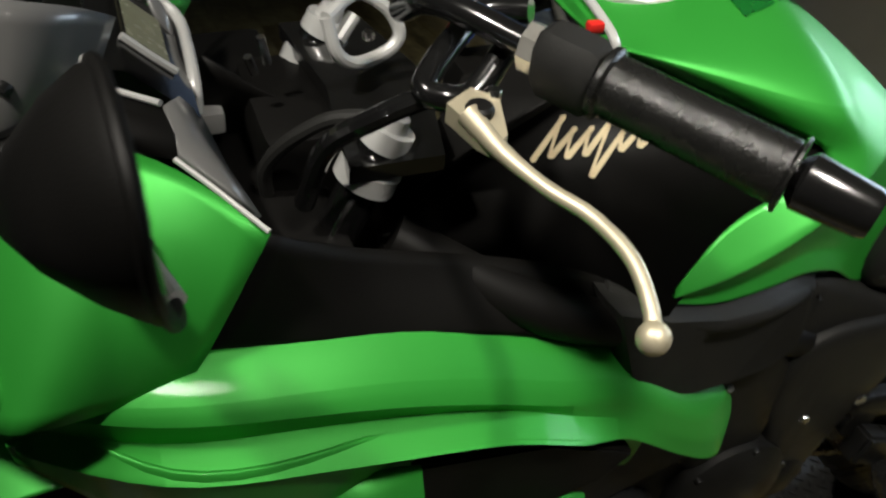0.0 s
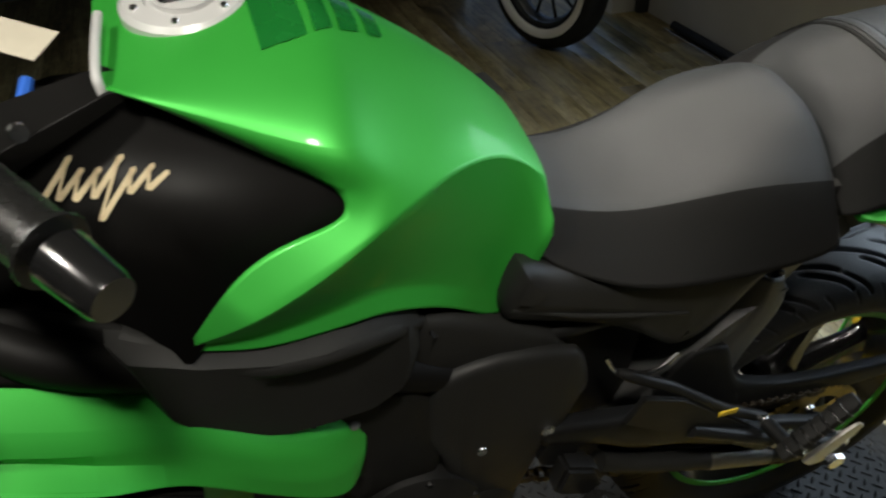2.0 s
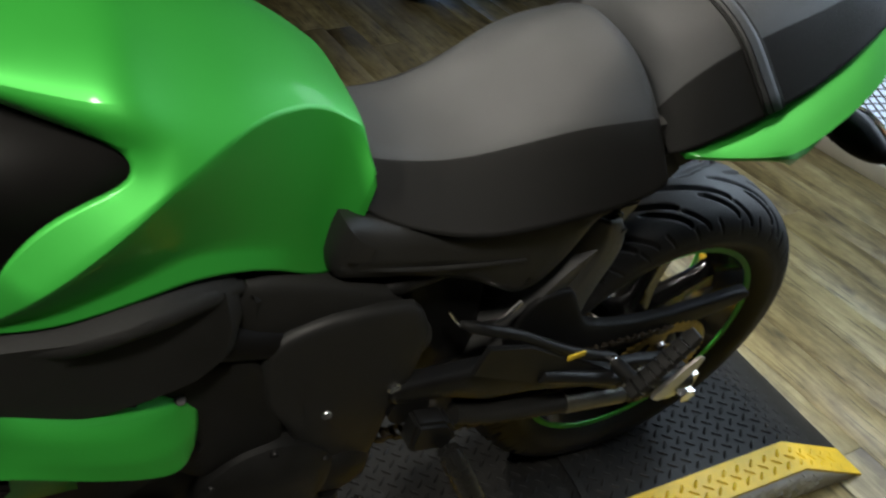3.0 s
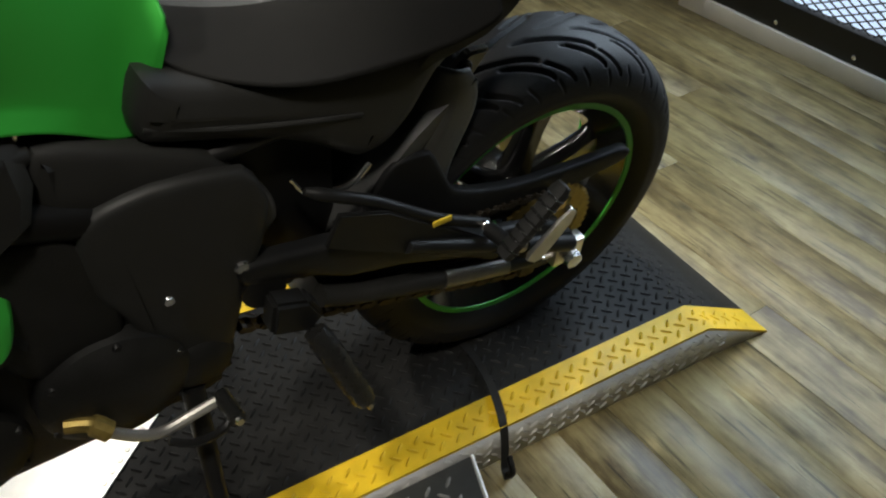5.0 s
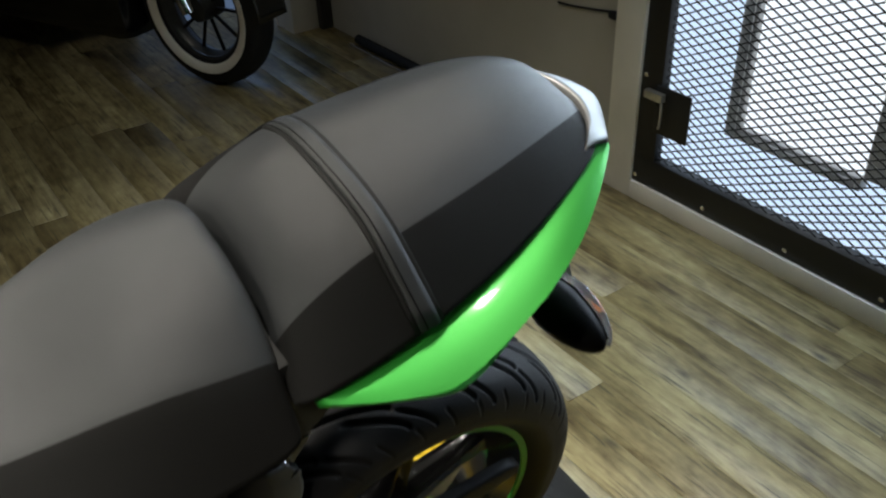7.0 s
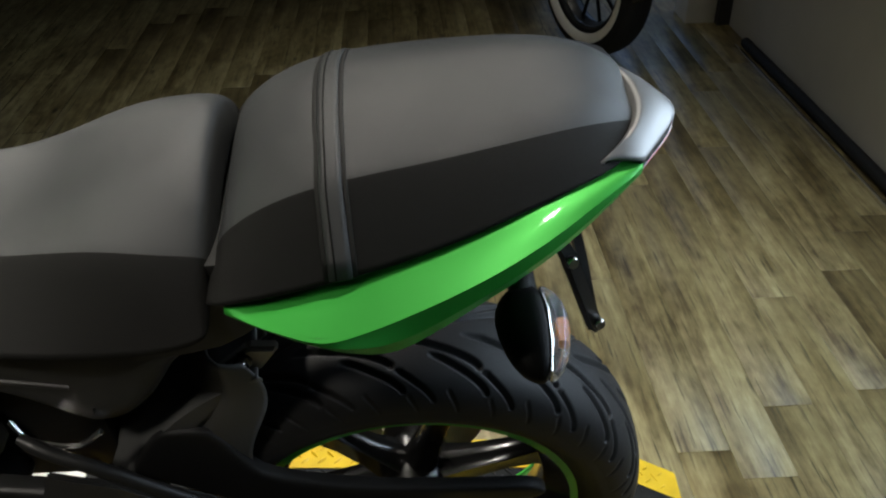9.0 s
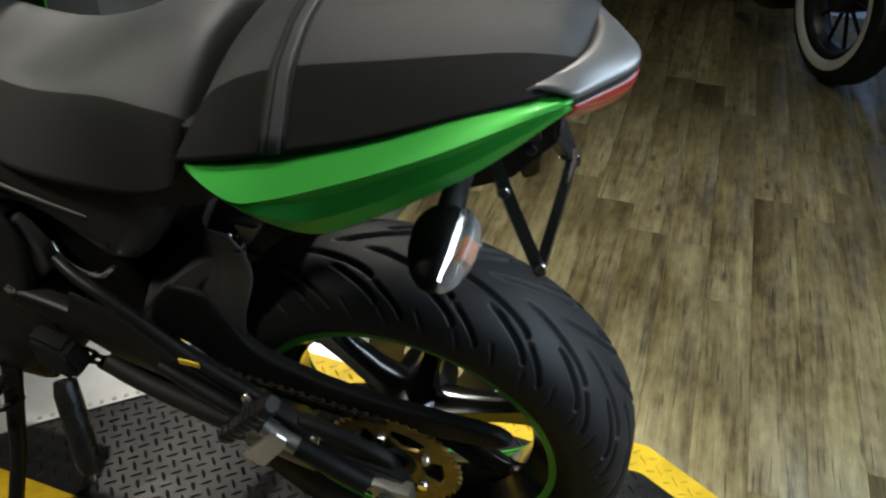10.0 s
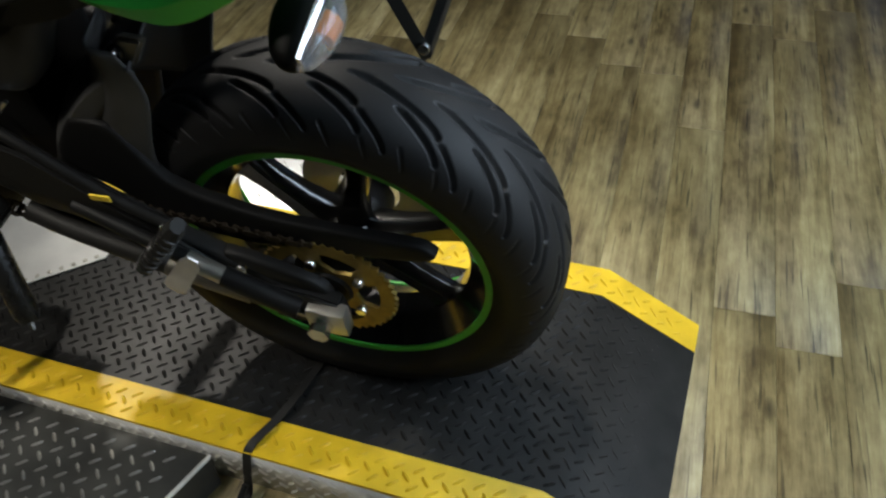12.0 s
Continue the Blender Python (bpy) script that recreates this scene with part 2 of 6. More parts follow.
def thick(ob, t, offset=-1.0):
    md = ob.modifiers.new("wall", "SOLIDIFY")
    md.thickness, md.offset = t, offset
    return ob


def add_box(bm, x0, x1, y0, y1, z0, z1, bevel=0.0):
    r = bmesh.ops.create_cube(bm, size=1)
    for v in r["verts"]:
        v.co = Vector((x0 + (v.co.x + 0.5) * (x1 - x0), y0 + (v.co.y + 0.5) * (y1 - y0), z0 + (v.co.z + 0.5) * (z1 - z0)))
    if bevel:
        es = list({e for v in r["verts"] for e in v.link_edges})
        bmesh.ops.bevel(bm, geom=es, offset=bevel, segments=2, profile=0.6, affect="EDGES")
    return bm


def box(x0, x1, y0, y1, z0, z1, bevel=0.0):
    return add_box(bmesh.new(), x0, x1, y0, y1, z0, z1, bevel)


def grid(rows, keep=None, crease=None):
    """A sheet through rows of points; keep(i, j) says which cells are filled, crease how sharp the lines of a column stay."""
    bm = bmesh.new()
    layer = bm.edges.layers.float.new("crease_edge")
    vs = [[bm.verts.new(p) for p in row] for row in rows]
    for i in range(len(rows) - 1):
        for j in range(len(rows[0]) - 1):
            if keep is None or keep(i, j):
                bm.faces.new((vs[i][j], vs[i + 1][j], vs[i + 1][j + 1], vs[i][j + 1]))
    for j, w in (crease or {}).items():
        for i in range(len(rows) - 1):
            e = bm.edges.get((vs[i][j], vs[i + 1][j]))
            if e:
                e[layer] = w
    for v in [v for v in bm.verts if not v.link_faces]:
        bm.verts.remove(v)
    return bm


def loft(rings, cap=True):
    """A closed skin through rings of points."""
    bm = bmesh.new()
    vs = [[bm.verts.new(p) for p in ring] for ring in rings]
    n = len(rings[0])
    for a, b in zip(vs, vs[1:]):
        for j in range(n):
            bm.faces.new((a[j], b[j], b[(j + 1) % n], a[(j + 1) % n]))
    if cap:
        bm.faces.new(vs[0])
        bm.faces.new(vs[-1][::-1])
    return bm


def add_tube(bm, pts, radius, sides=12, cap=True):
    """A round bar along points; radius is a number or one per point."""
    pts = [Vector(p) for p in pts]
    rad = radius if isinstance(radius, (list, tuple)) else [radius] * len(pts)
    last, side, rings = None, None, []
    for k, p in enumerate(pts):
        d = (pts[min(k + 1, len(pts) - 1)] - pts[max(k - 1, 0)]).normalized()
        if side is None:
            side = d.orthogonal().normalized()
        else:
            side = (side - d * side.dot(d)).normalized()
        other = d.cross(side)
        rings.append([bm.verts.new(p + rad[k] * (math.cos(a) * side + math.sin(a) * other)) for a in [2 * math.pi * n / sides for n in range(sides)]])
    for a, b in zip(rings, rings[1:]):
        for j in range(sides):
            bm.faces.new((a[j], b[j], b[(j + 1) % sides], a[(j + 1) % sides]))
    if cap:
        bm.faces.new(rings[0][::-1])
        bm.faces.new(rings[-1])
    return bm


def tube(pts, radius, sides=12):
    return add_tube(bmesh.new(), pts, radius, sides)


def curve_points(pts, steps=8):
    """Catmull-Rom points through the given ones."""
    p = [Vector(q) for q in pts]
    p = [2 * p[0] - p[1], *p, 2 * p[-1] - p[-2]]
    out = []
    for k in range(1, len(p) - 2):
        for n in range(steps):
            t = n / steps
            out.append(0.5 * (2 * p[k] + (p[k + 1] - p[k - 1]) * t + (2 * p[k - 1] - 5 * p[k] + 4 * p[k + 1] - p[k + 2]) * t * t + (3 * p[k] - p[k - 1] - 3 * p[k + 1] + p[k + 2]) * t ** 3))
    return out + [p[-2]]


def plate(outline, y0, y1, bevel=0.003, rise=0.0):
    """A flat panel with an outline in the bike's side view, from y0 to y1; rise bows its middle outwards."""
    bm = bmesh.new()
    low = [bm.verts.new((x, y0, z)) for x, z in outline]
    f = bm.faces.new(low)
    r = bmesh.ops.extrude_face_region(bm, geom=[f])
    for v in r["geom"]:
        if isinstance(v, bmesh.types.BMVert):
            v.co.y = y1
    if bevel:
        bmesh.ops.bevel(bm, geom=list(bm.edges), offset=bevel, segments=2, affect="EDGES", clamp_overlap=True)
    return bm


def pillow(outline, y_in, y_out, edge=0.010, bulge=0.004, steps=3):
    """A moulded panel: a smoothed outline in the bike's side view, rounded over at its rim and slightly domed."""
    n = len(outline)
    ring = [Vector((x, 0, z)) for x, z in outline]
    smooth = []
    for k in range(n):
        a, b, c, d = ring[k - 1], ring[k], ring[(k + 1) % n], ring[(k + 2) % n]
        for i in range(steps):
            t = i / steps
            q = 0.5 * (2 * b + (c - a) * t + (2 * a - 5 * b + 4 * c - d) * t * t + (3 * b - a - 3 * c + d) * t ** 3)
            smooth.append(q.lerp(b.lerp(c, t), 0.35))
    m = len(smooth)
    area = sum(smooth[k].x * smooth[(k + 1) % m].z - smooth[(k + 1) % m].x * smooth[k].z for k in range(m))
    inward = []
    for k in range(m):
        d = (smooth[(k + 1) % m] - smooth[k - 1]).normalized()
        inward.append(Vector((-d.z, 0, d.x)) * (1 if area > 0 else -1))
    step = 1 if y_out > y_in else -1
    bm = bmesh.new()
    rings = []
    for inset, y in ((0.0, y_in), (0.0, y_out - step * edge), (edge * 0.14, y_out - step * edge * 0.5), (edge * 0.5, y_out - step * edge * 0.14), (edge, y_out), (edge * 1.9, y_out + step * bulge * 0.6)):
        rings.append([bm.verts.new(p + v * inset + Vector((0, y, 0))) for p, v in zip(smooth, inward)])
    for a, b in zip(rings, rings[1:]):
        for k in range(m):
            bm.faces.new((a[k], b[k], b[(k + 1) % m], a[(k + 1) % m]))
    bm.faces.new(rings[0])
    bmesh.ops.triangulate(bm, faces=[bm.faces.new(rings[-1][::-1])])
    return bm


def lathe(profile, steps=48, axis="y", centre=(0, 0, 0)):
    """A turned body: (radius, along) profile round an axis."""
    bm = bmesh.new()
    rings = []
    for k in range(steps):
        a = 2 * math.pi * k / steps
        ring = []
        for r, y in profile:
            p = (r * math.cos(a), y, r * math.sin(a)) if axis == "y" else (r * math.cos(a), r * math.sin(a), y)
            ring.append(bm.verts.new(Vector(p) + Vector(centre)))
        rings.append(ring)
    for k in range(steps):
        a, b = rings[k], rings[(k + 1) % steps]
        for j in range(len(profile) - 1):
            bm.faces.new((a[j], a[j + 1], b[j + 1], b[j]))
    return bm


def add_bolt(bm, place, normal, r=0.006, h=0.005):
    n = Vector(normal).normalized()
    add_tube(bm, [Vector(place) - n * 0.002, Vector(place) + n * h * 0.6, Vector(place) + n * h, Vector(place) + n * h * 0.98], [r, r, r * 0.8, r * 0.45], 10)
    return bm


def bolt(place, normal, parent, mat=None, r=0.006, h=0.005, name="bolt"):
    return part(name, add_bolt(bmesh.new(), place, normal, r, h), mat or CHROME, parent, "bright steel bolt head")

# ---- room ----
GX = 1.52          # inner face of the gate wall
FAR_Y = 3.12


def structure(name, bm, mat, label=""):
    return tagged(part(name, bm, mat), label, "", "", "structure")


structure("ground", box(-3.2, 3.6, -2.9, 4.6, -0.16, -0.03), DARK_WALL)
floor = structure("floor", box(-2.7, GX + 0.2, -2.6, FAR_Y + 1.3, -0.03, -0.002), material("floor_joint", (0.05, 0.04, 0.025), 0.7, 0, 20, 0.1))
structure("ceiling", box(-2.7, GX + 0.2, -2.6, FAR_Y + 1.4, 2.7, 2.8), CEILING)
structure("wall_west", box(-2.62, -2.5, -2.6, FAR_Y + 1.4, -0.03, 2.7), DARK_WALL)
structure("wall_south", box(-2.5, GX + 0.2, -2.6, -2.48, -0.03, 2.7), DARK_WALL)

# gate wall: beige wall beyond the gate, plain wall on the near side, lintel above
structure("wall_east_far", box(GX + 0.04, GX + 0.16, 1.06, FAR_Y - 0.10, -0.03, 2.7), WALL)
structure("wall_east_near", box(GX, GX + 0.16, -2.6, -0.62, -0.03, 2.7), WALL)
structure("wall_east_lintel", box(GX, GX + 0.16, -0.62, 1.06, 2.12, 2.7), WALL)
# far wall with the doorway and its white post
structure("wall_north_west", box(-2.7, 0.72, FAR_Y + 1.3, FAR_Y + 1.42, -0.03, 2.7), DARK_WALL)
structure("wall_north_return", box(0.72, 0.80, FAR_Y + 0.6, FAR_Y + 1.3, -0.03, 2.7), DARK_WALL)
structure("wall_north_lintel", box(-2.7, 1.36, FAR_Y, FAR_Y + 0.12, 2.05, 2.7), DARK_WALL)
structure("wall_north_post", box(1.36, 1.50, FAR_Y - 0.06, FAR_Y + 0.12, -0.03, 2.7, 0.004), WHITE_TRIM)
structure("wall_north_corner", box(1.50, GX + 0.16, FAR_Y - 0.10, FAR_Y + 0.12, -0.03, 2.7), DARK_WALL)
structure("backdrop_far", box(0.80, 2.2, FAR_Y + 0.5, FAR_Y + 0.52, 0.0, 2.4), FAR_DAY)

# white block at the far corner of the room
structure("trim_corner", box(-2.5, -1.98, 2.93, FAR_Y, -0.002, 1.0, 0.006), WHITE_TRIM)
structure("trim_west", box(-2.5, -2.2, 2.2, 2.93, -0.002, 1.0, 0.006), WALL)


def gate_door():
    """Black steel security gate with a diamond mesh in a cream-white door frame."""
    fr = tagged(new("door_1"), "cream-white door frame holding a black steel mesh gate", "gate", "", "structure")
    jamb = part("door_jamb", box(GX - 0.03, GX + 0.10, 0.945, 1.06, -0.002, 2.12, 0.004), WHITE_TRIM, fr)
    part("door_jamb", box(GX - 0.03, GX + 0.10, -0.62, -0.51, -0.002, 2.12, 0.004), WHITE_TRIM, fr)
    part("door_sill", box(GX - 0.03, GX + 0.10, -0.51, 0.945, -0.002, 0.062, 0.004), WHITE_TRIM, fr)
    part("door_head", box(GX - 0.03, GX + 0.10, -0.51, 0.945, 2.02, 2.12, 0.004), WHITE_TRIM, fr)
    gate = tagged(new("mesh_gate"), "black painted steel gate with diamond wire mesh in a white frame", "gate")
    gf = part("gate_frame", box(GX - 0.022, GX + 0.012, -0.508, 0.943, 0.064, 0.158, 0.003), GATE_BLACK, gate)
    part("gate_frame", box(GX - 0.022, GX + 0.012, 0.862, 0.943, 0.158, 2.018, 0.003), GATE_BLACK, gate)
    part("gate_frame", box(GX - 0.022, GX + 0.012, -0.508, -0.43, 0.158, 2.018, 0.003), GATE_BLACK, gate)
    part("gate_frame", box(GX - 0.022, GX + 0.012, -0.43, 0.862, 1.93, 2.018, 0.003), GATE_BLACK, gate)
    for y in (0.93, 0.655, 0.367, 0.08, -0.20, -0.48):
        bolt((GX - 0.022, y, 0.088), (-1, 0, 0), gf, CHROME, 0.008, 0.004)
    for z in (0.43, 0.78, 1.2, 1.6):
        bolt((GX - 0.022, 0.925, z), (-1, 0, 0), gf, CHROME, 0.008, 0.004)
    lock = part("lock_plate", box(GX - 0.030, GX - 0.0235, 0.745, 0.875, 0.262, 0.415, 0.002), GATE_BLACK, gate)
    part("latch", box(GX - 0.052, GX - 0.0312, 0.835, 0.905, 0.372, 0.398, 0.004), ALU, lock)
    part("latch_bar", tube(curve_points([(GX - 0.045, 0.84, 0.372), (GX - 0.05, 0.833, 0.35), (GX - 0.045, 0.838, 0.30), (GX - 0.04, 0.845, 0.285)]), 0.004, 8), ALU, lock, "bright bent latch bar")
    # diamond mesh wires
    bm = bmesh.new()
    y0, y1, z0, z1 = -0.43, 0.862, 0.158, 1.93
    pitch_y, pitch_z = 0.052, 0.0255
    slope = pitch_z / pitch_y

    def wire(ya, za, yb, zb, x):
        d = Vector((0, yb - ya, zb - za)).normalized()
        s = Vector((0, -d.z, d.y)) * 0.0021
        t = Vector((0.0012, 0, 0))
        a, b = Vector((x, ya, za)), Vector((x, yb, zb))
        v = [bm.verts.new(p + o) for p in (a, b) for o in (s + t, s - t, -s - t, -s + t)]
        for k in range(4):
            bm.faces.new((v[k], v[4 + k], v[4 + (k + 1) % 4], v[(k + 1) % 4]))

    k = -int((y1 - y0) * slope / pitch_z) - 2
    while z0 + k * pitch_z < z1:
        zs = z0 + k * pitch_z
        for sign, x in ((1, GX - 0.004), (-1, GX - 0.0015)):
            ya, yb = (y0, y1) if sign > 0 else (y1, y0)
            ta, tb = 0.0, 1.0
            rise = (y1 - y0) * slope
            ta = max(0, (z0 - zs) / rise)
            tb = min(1, (z1 - zs) / rise)
            if tb > ta:
                wire(ya + (yb - ya) * ta, zs + rise * ta, ya + (yb - ya) * tb, zs + rise * tb, x)
        k += 1
    tagged(part("mesh", bm, GATE_BLACK, gate, "black diamond wire mesh"), kind="stuff")
    return fr


gate_door()

# glazed door outside the gate, seen through the mesh
outer = tagged(new("window_1"), "weathered grey glazed door with bright daylight behind it", "window", "", "structure")
for y0, y1, z0, z1 in ((0.728, 0.782, 0.213, 2.0), (0.235, 0.318, 0.255, 2.0), (-0.36, -0.28, 0.255, 2.0), (0.318, 0.728, 0.213, 0.255), (-0.28, 0.235, 0.213, 0.255)):
    part("window_frame", box(GX + 0.20, GX + 0.24, y0, y1, z0, z1, 0.006), WINDOW_GREY, outer)
    part("window_bead", box(GX + 0.192, GX + 0.1985, y0 + 0.012, y1 - 0.012, z0 + 0.012, z1 - 0.012, 0.002), WINDOW_GREY, outer)
for y0, y1 in ((0.318, 0.728), (-0.28, 0.235)):
    part("pane", box(GX + 0.222, GX + 0.226, y0, y1, 0.255, 2.0), DAYLIGHT_WHITE, outer, "window pane full of white daylight")
structure("backdrop", box(GX + 0.30, GX + 0.31, -0.75, 1.2, -0.03, 2.3), DAYLIGHT)

# ---- motorcycle lift ----
TOP = 0.105
lift = root("motorcycle_lift", pose(0, 0, 0, 0, 0, -3.7), "low steel motorcycle lift with black tread plate and yellow edges", "lift")
X0, XK, XE = -2.05, 0.335, 0.518     # front, start of the ramp, ramp end
YI, YO, YB = -0.093, -0.167, -0.155  # near side: inner and outer edge of the yellow strip, foot of the fascia
FI, FO = 0.343, 0.416                # far side


def deck_z(x):
    return TOP if x <= XK else TOP * (XE - x) / (XE - XK)


def strip(y0, y1, lift_by=0.0, xs=(X0, XK, XE), under=0.006):
    bm = bmesh.new()
    rows = []
    for x in xs:
        z = max(deck_z(x) + lift_by, 0.004)
        rows.append([bm.verts.new(p) for p in ((x, y0, z), (x, y1, z), (x, y1, z - under), (x, y0, z - under))])
    for a, b in zip(rows, rows[1:]):
        for k in range(4):
            bm.faces.new((a[k], b[k], b[(k + 1) % 4], a[(k + 1) % 4]))
    bm.faces.new(rows[0][::-1])
    bm.faces.new(rows[-1])
    return bm


part("deck_plate", strip(YI, FI, 0.0, (X0, XK, XE)), BLACK_TREAD, lift, "black painted tread plate, worn")
cover_plate = bmesh.new()
f = cover_plate.faces.new([cover_plate.verts.new((x, y, TOP + 0.0055)) for x, y in ((-0.660, 0.170), (-0.800, 0.030), (-0.915, YI + 0.004), (X0, YI + 0.004), (X0, FI - 0.004), (-0.668, FI - 0.004))])
r = bmesh.ops.extrude_face_region(cover_plate, geom=[f])
bmesh.ops.translate(cover_plate, verts=[v for v in r["geom"] if isinstance(v, bmesh.types.BMVert)], vec=(0, 0, -0.003))
front_plate = part("front_plate", cover_plate, BARE_BRIGHT, lift, "bright bare aluminium cover plate with a riveted edge")
for k in range(9):
    rivet = Vector((-0.678, 0.168, TOP + 0.0055)).lerp(Vector((-0.812, 0.034, TOP + 0.0055)), k / 8)
    part("rivet", add_bolt(bmesh.new(), rivet, (0, 0, 1), 0.005, 0.002), ALU, front_plate)
near_edge = part("edge_strip", strip(YO, YI - 0.0006, 0.002), YELLOW, lift, "yellow painted tread edge")
far_edge = part("edge_strip", strip(FI + 0.0006, FO, 0.002), YELLOW, lift, "yellow painted tread edge")


def fascia(yo, yb):
    bm = bmesh.new()
    top = [bm.verts.new((x, yo, max(deck_z(x) - 0.006, 0.003))) for x in (X0, XK, XE)]
    low = [bm.verts.new((x, yb + (yo - yb) * f, 0.0)) for x, f in ((X0, 0), (XK, 0.3), (XE, 0.85))]
    for k in range(2):
        bm.faces.new((top[k], top[k + 1], low[k + 1], low[k]))
    return bm


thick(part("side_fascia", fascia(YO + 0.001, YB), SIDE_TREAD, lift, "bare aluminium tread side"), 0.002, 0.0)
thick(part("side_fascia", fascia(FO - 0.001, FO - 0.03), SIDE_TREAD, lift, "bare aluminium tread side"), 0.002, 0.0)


def treads(x0, x1, y0, y1, height, zfun, pitch=0.0232, length=0.0262, width=0.0076, raise_by=0.0028, wall=None):
    """Raised lozenges of a tread plate: rows turned one way and the other, each pointing at the middle of the next."""
    verts, faces = [], []
    row = pitch / math.sqrt(2)
    for i in range(int((x1 - x0 - row) / row)):
        for j in range(int((y1 - y0) / (2 * row)) + 2):
            cx, cy = x0 + (i + 1) * row, y0 + (j + 0.5 * (i % 2)) * 2 * row
            if not y0 + length * 0.36 <= cy <= y1 - length * 0.36:
                continue
            a = radians(45 if i % 2 else -45)
            d, s = Vector((math.cos(a), math.sin(a), 0)), Vector((-math.sin(a), math.cos(a), 0))
            n = len(verts)
            pts = [d * length / 2, d * length / 4 + s * width / 2, -d * length / 4 + s * width / 2, -d * length / 2, -d * length / 4 - s * width / 2, d * length / 4 - s * width / 2]
            ridge = [d * length / 3.4, -d * length / 3.4]
            for p in pts:
                q = Vector((cx, cy, 0)) + p
                verts.append(wall(q.x, q.y, -0.0004) if wall else (q.x, q.y, zfun(q.x) + height - 0.0004))
            for p in ridge:
                q = Vector((cx, cy, 0)) + p
                verts.append(wall(q.x, q.y, raise_by) if wall else (q.x, q.y, zfun(q.x) + height + raise_by))
            A, B = n + 6, n + 7
            faces += [(n, n + 1, A), (n + 1, n + 2, B, A), (n + 2, n + 3, B), (n + 3, n + 4, B), (n + 4, n + 5, A, B), (n + 5, n, A)]
    bm = bmesh.new()
    vs = [bm.verts.new(v) for v in verts]
    for f in faces:
        bm.faces.new([vs[k] for k in f])
    return bm


def tread_part(bm, mat, parent):
    return tagged(part("tread_pattern", bm, mat, parent), kind="stuff")


tread_part(treads(-1.3, XE - 0.02, YI, FI, 0.0, deck_z), BLACK_TREAD, lift)
tread_part(treads(-1.4, XE - 0.02, YO + 0.002, YI - 0.002, 0.002, deck_z, 0.0232, 0.0258, 0.0074, 0.0034), YELLOW, near_edge)
tread_part(treads(-0.8, XE - 0.02, FI + 0.002, FO - 0.002, 0.002, deck_z, 0.0232, 0.0258, 0.0074, 0.0034), YELLOW, far_edge)


def fascia_wall(x, v, out):
    zt = max(deck_z(x) - 0.006, 0.003)
    f = min(max(v / 0.125, 0), 1)
    return (x, YO + 0.001 + (YB - YO) * f * (1 - min(max((x - X0) / (XK - X0), 0), 1) * 0.3) - 0.0012 - out * 1.2, zt * (1 - f))


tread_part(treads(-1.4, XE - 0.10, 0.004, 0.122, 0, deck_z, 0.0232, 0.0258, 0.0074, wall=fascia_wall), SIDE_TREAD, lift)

# lower side table of the lift
table = root("side_table", pose(0, 0, 0, 0, 0, -3.7), "bare steel tread side table bolted beside the lift", "lift table")
TZ = 0.082
out = [(X0, YO - 0.008), (-0.208, YO - 0.008), (-0.215, -0.20), (-0.238, -0.29), (-0.268, -0.40), (-0.30, -0.56), (X0, -0.56)]
bm = bmesh.new()
f = bm.faces.new([bm.verts.new((x, y, TZ)) for x, y in out])
r = bmesh.ops.extrude_face_region(bm, geom=[f])
for v in r["geom"]:
    if isinstance(v, bmesh.types.BMVert):
        v.co.z = 0.0
part("table_top", bm, DARK_STEEL, table, "dark steel plate")
tread_part(treads(-1.3, -0.30, -0.555, -0.38, TZ, lambda x: 0.0, 0.028, 0.0255, 0.0068, 0.0030), STEEL_TREAD, table)
tread_part(treads(-1.3, -0.245, -0.38, YO - 0.012, TZ, lambda x: 0.0, 0.028, 0.0255, 0.0068, 0.0030), STEEL_TREAD, table)
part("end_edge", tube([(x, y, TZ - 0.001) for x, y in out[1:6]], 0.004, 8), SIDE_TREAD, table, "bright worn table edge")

far_table = root("side_table", pose(0, 0, 0, 0, 0, -3.7), "bright bare aluminium side table beyond the lift", "lift table")
part("table_top", box(X0, -0.34, FO + 0.012, FO + 0.36, 0.0, TZ, 0.004), BARE_BRIGHT, far_table)
tread_part(treads(-1.0, -0.35, FO + 0.015, FO + 0.35, TZ, lambda x: 0.0, 0.03, 0.024), BARE_BRIGHT, far_table)

# black tie strap over the yellow edge
strap = root("tie_strap", pose(0, 0, 0, 0, 0, -3.7), "black tie strap laid over the yellow lift edge", "strap")


def ribbon(pts, w, t=0.003):
    pts = curve_points(pts, 6)
    bm = bmesh.new()
    rows = []
    for k, p in enumerate(pts):
        d = (pts[min(k + 1, len(pts) - 1)] - pts[max(k - 1, 0)]).normalized()
        s = Vector((1, 0, 0))
        s = (s - d * s.dot(d)).normalized() * w / 2
        n = d.cross(s).normalized() * t / 2
        rows.append([bm.verts.new(p + o) for o in (s + n, s - n, -s - n, -s + n)])
    for a, b in zip(rows, rows[1:]):
        for k in range(4):
            bm.faces.new((a[k], b[k], b[(k + 1) % 4], a[(k + 1) % 4]))
    bm.faces.new(rows[0][::-1])
    bm.faces.new(rows[-1])
    return bm


part("webbing", ribbon([(-0.10, 0.05, TOP + 0.006), (-0.105, -0.03, TOP + 0.012), (-0.115, YI, TOP + 0.012), (-0.135, YO + 0.01, TOP + 0.008), (-0.14, YO - 0.008, TOP - 0.03), (-0.145, YB - 0.03, 0.02), (-0.15, YB - 0.05, 0.006)], 0.015), BLACK_PLASTIC, strap)
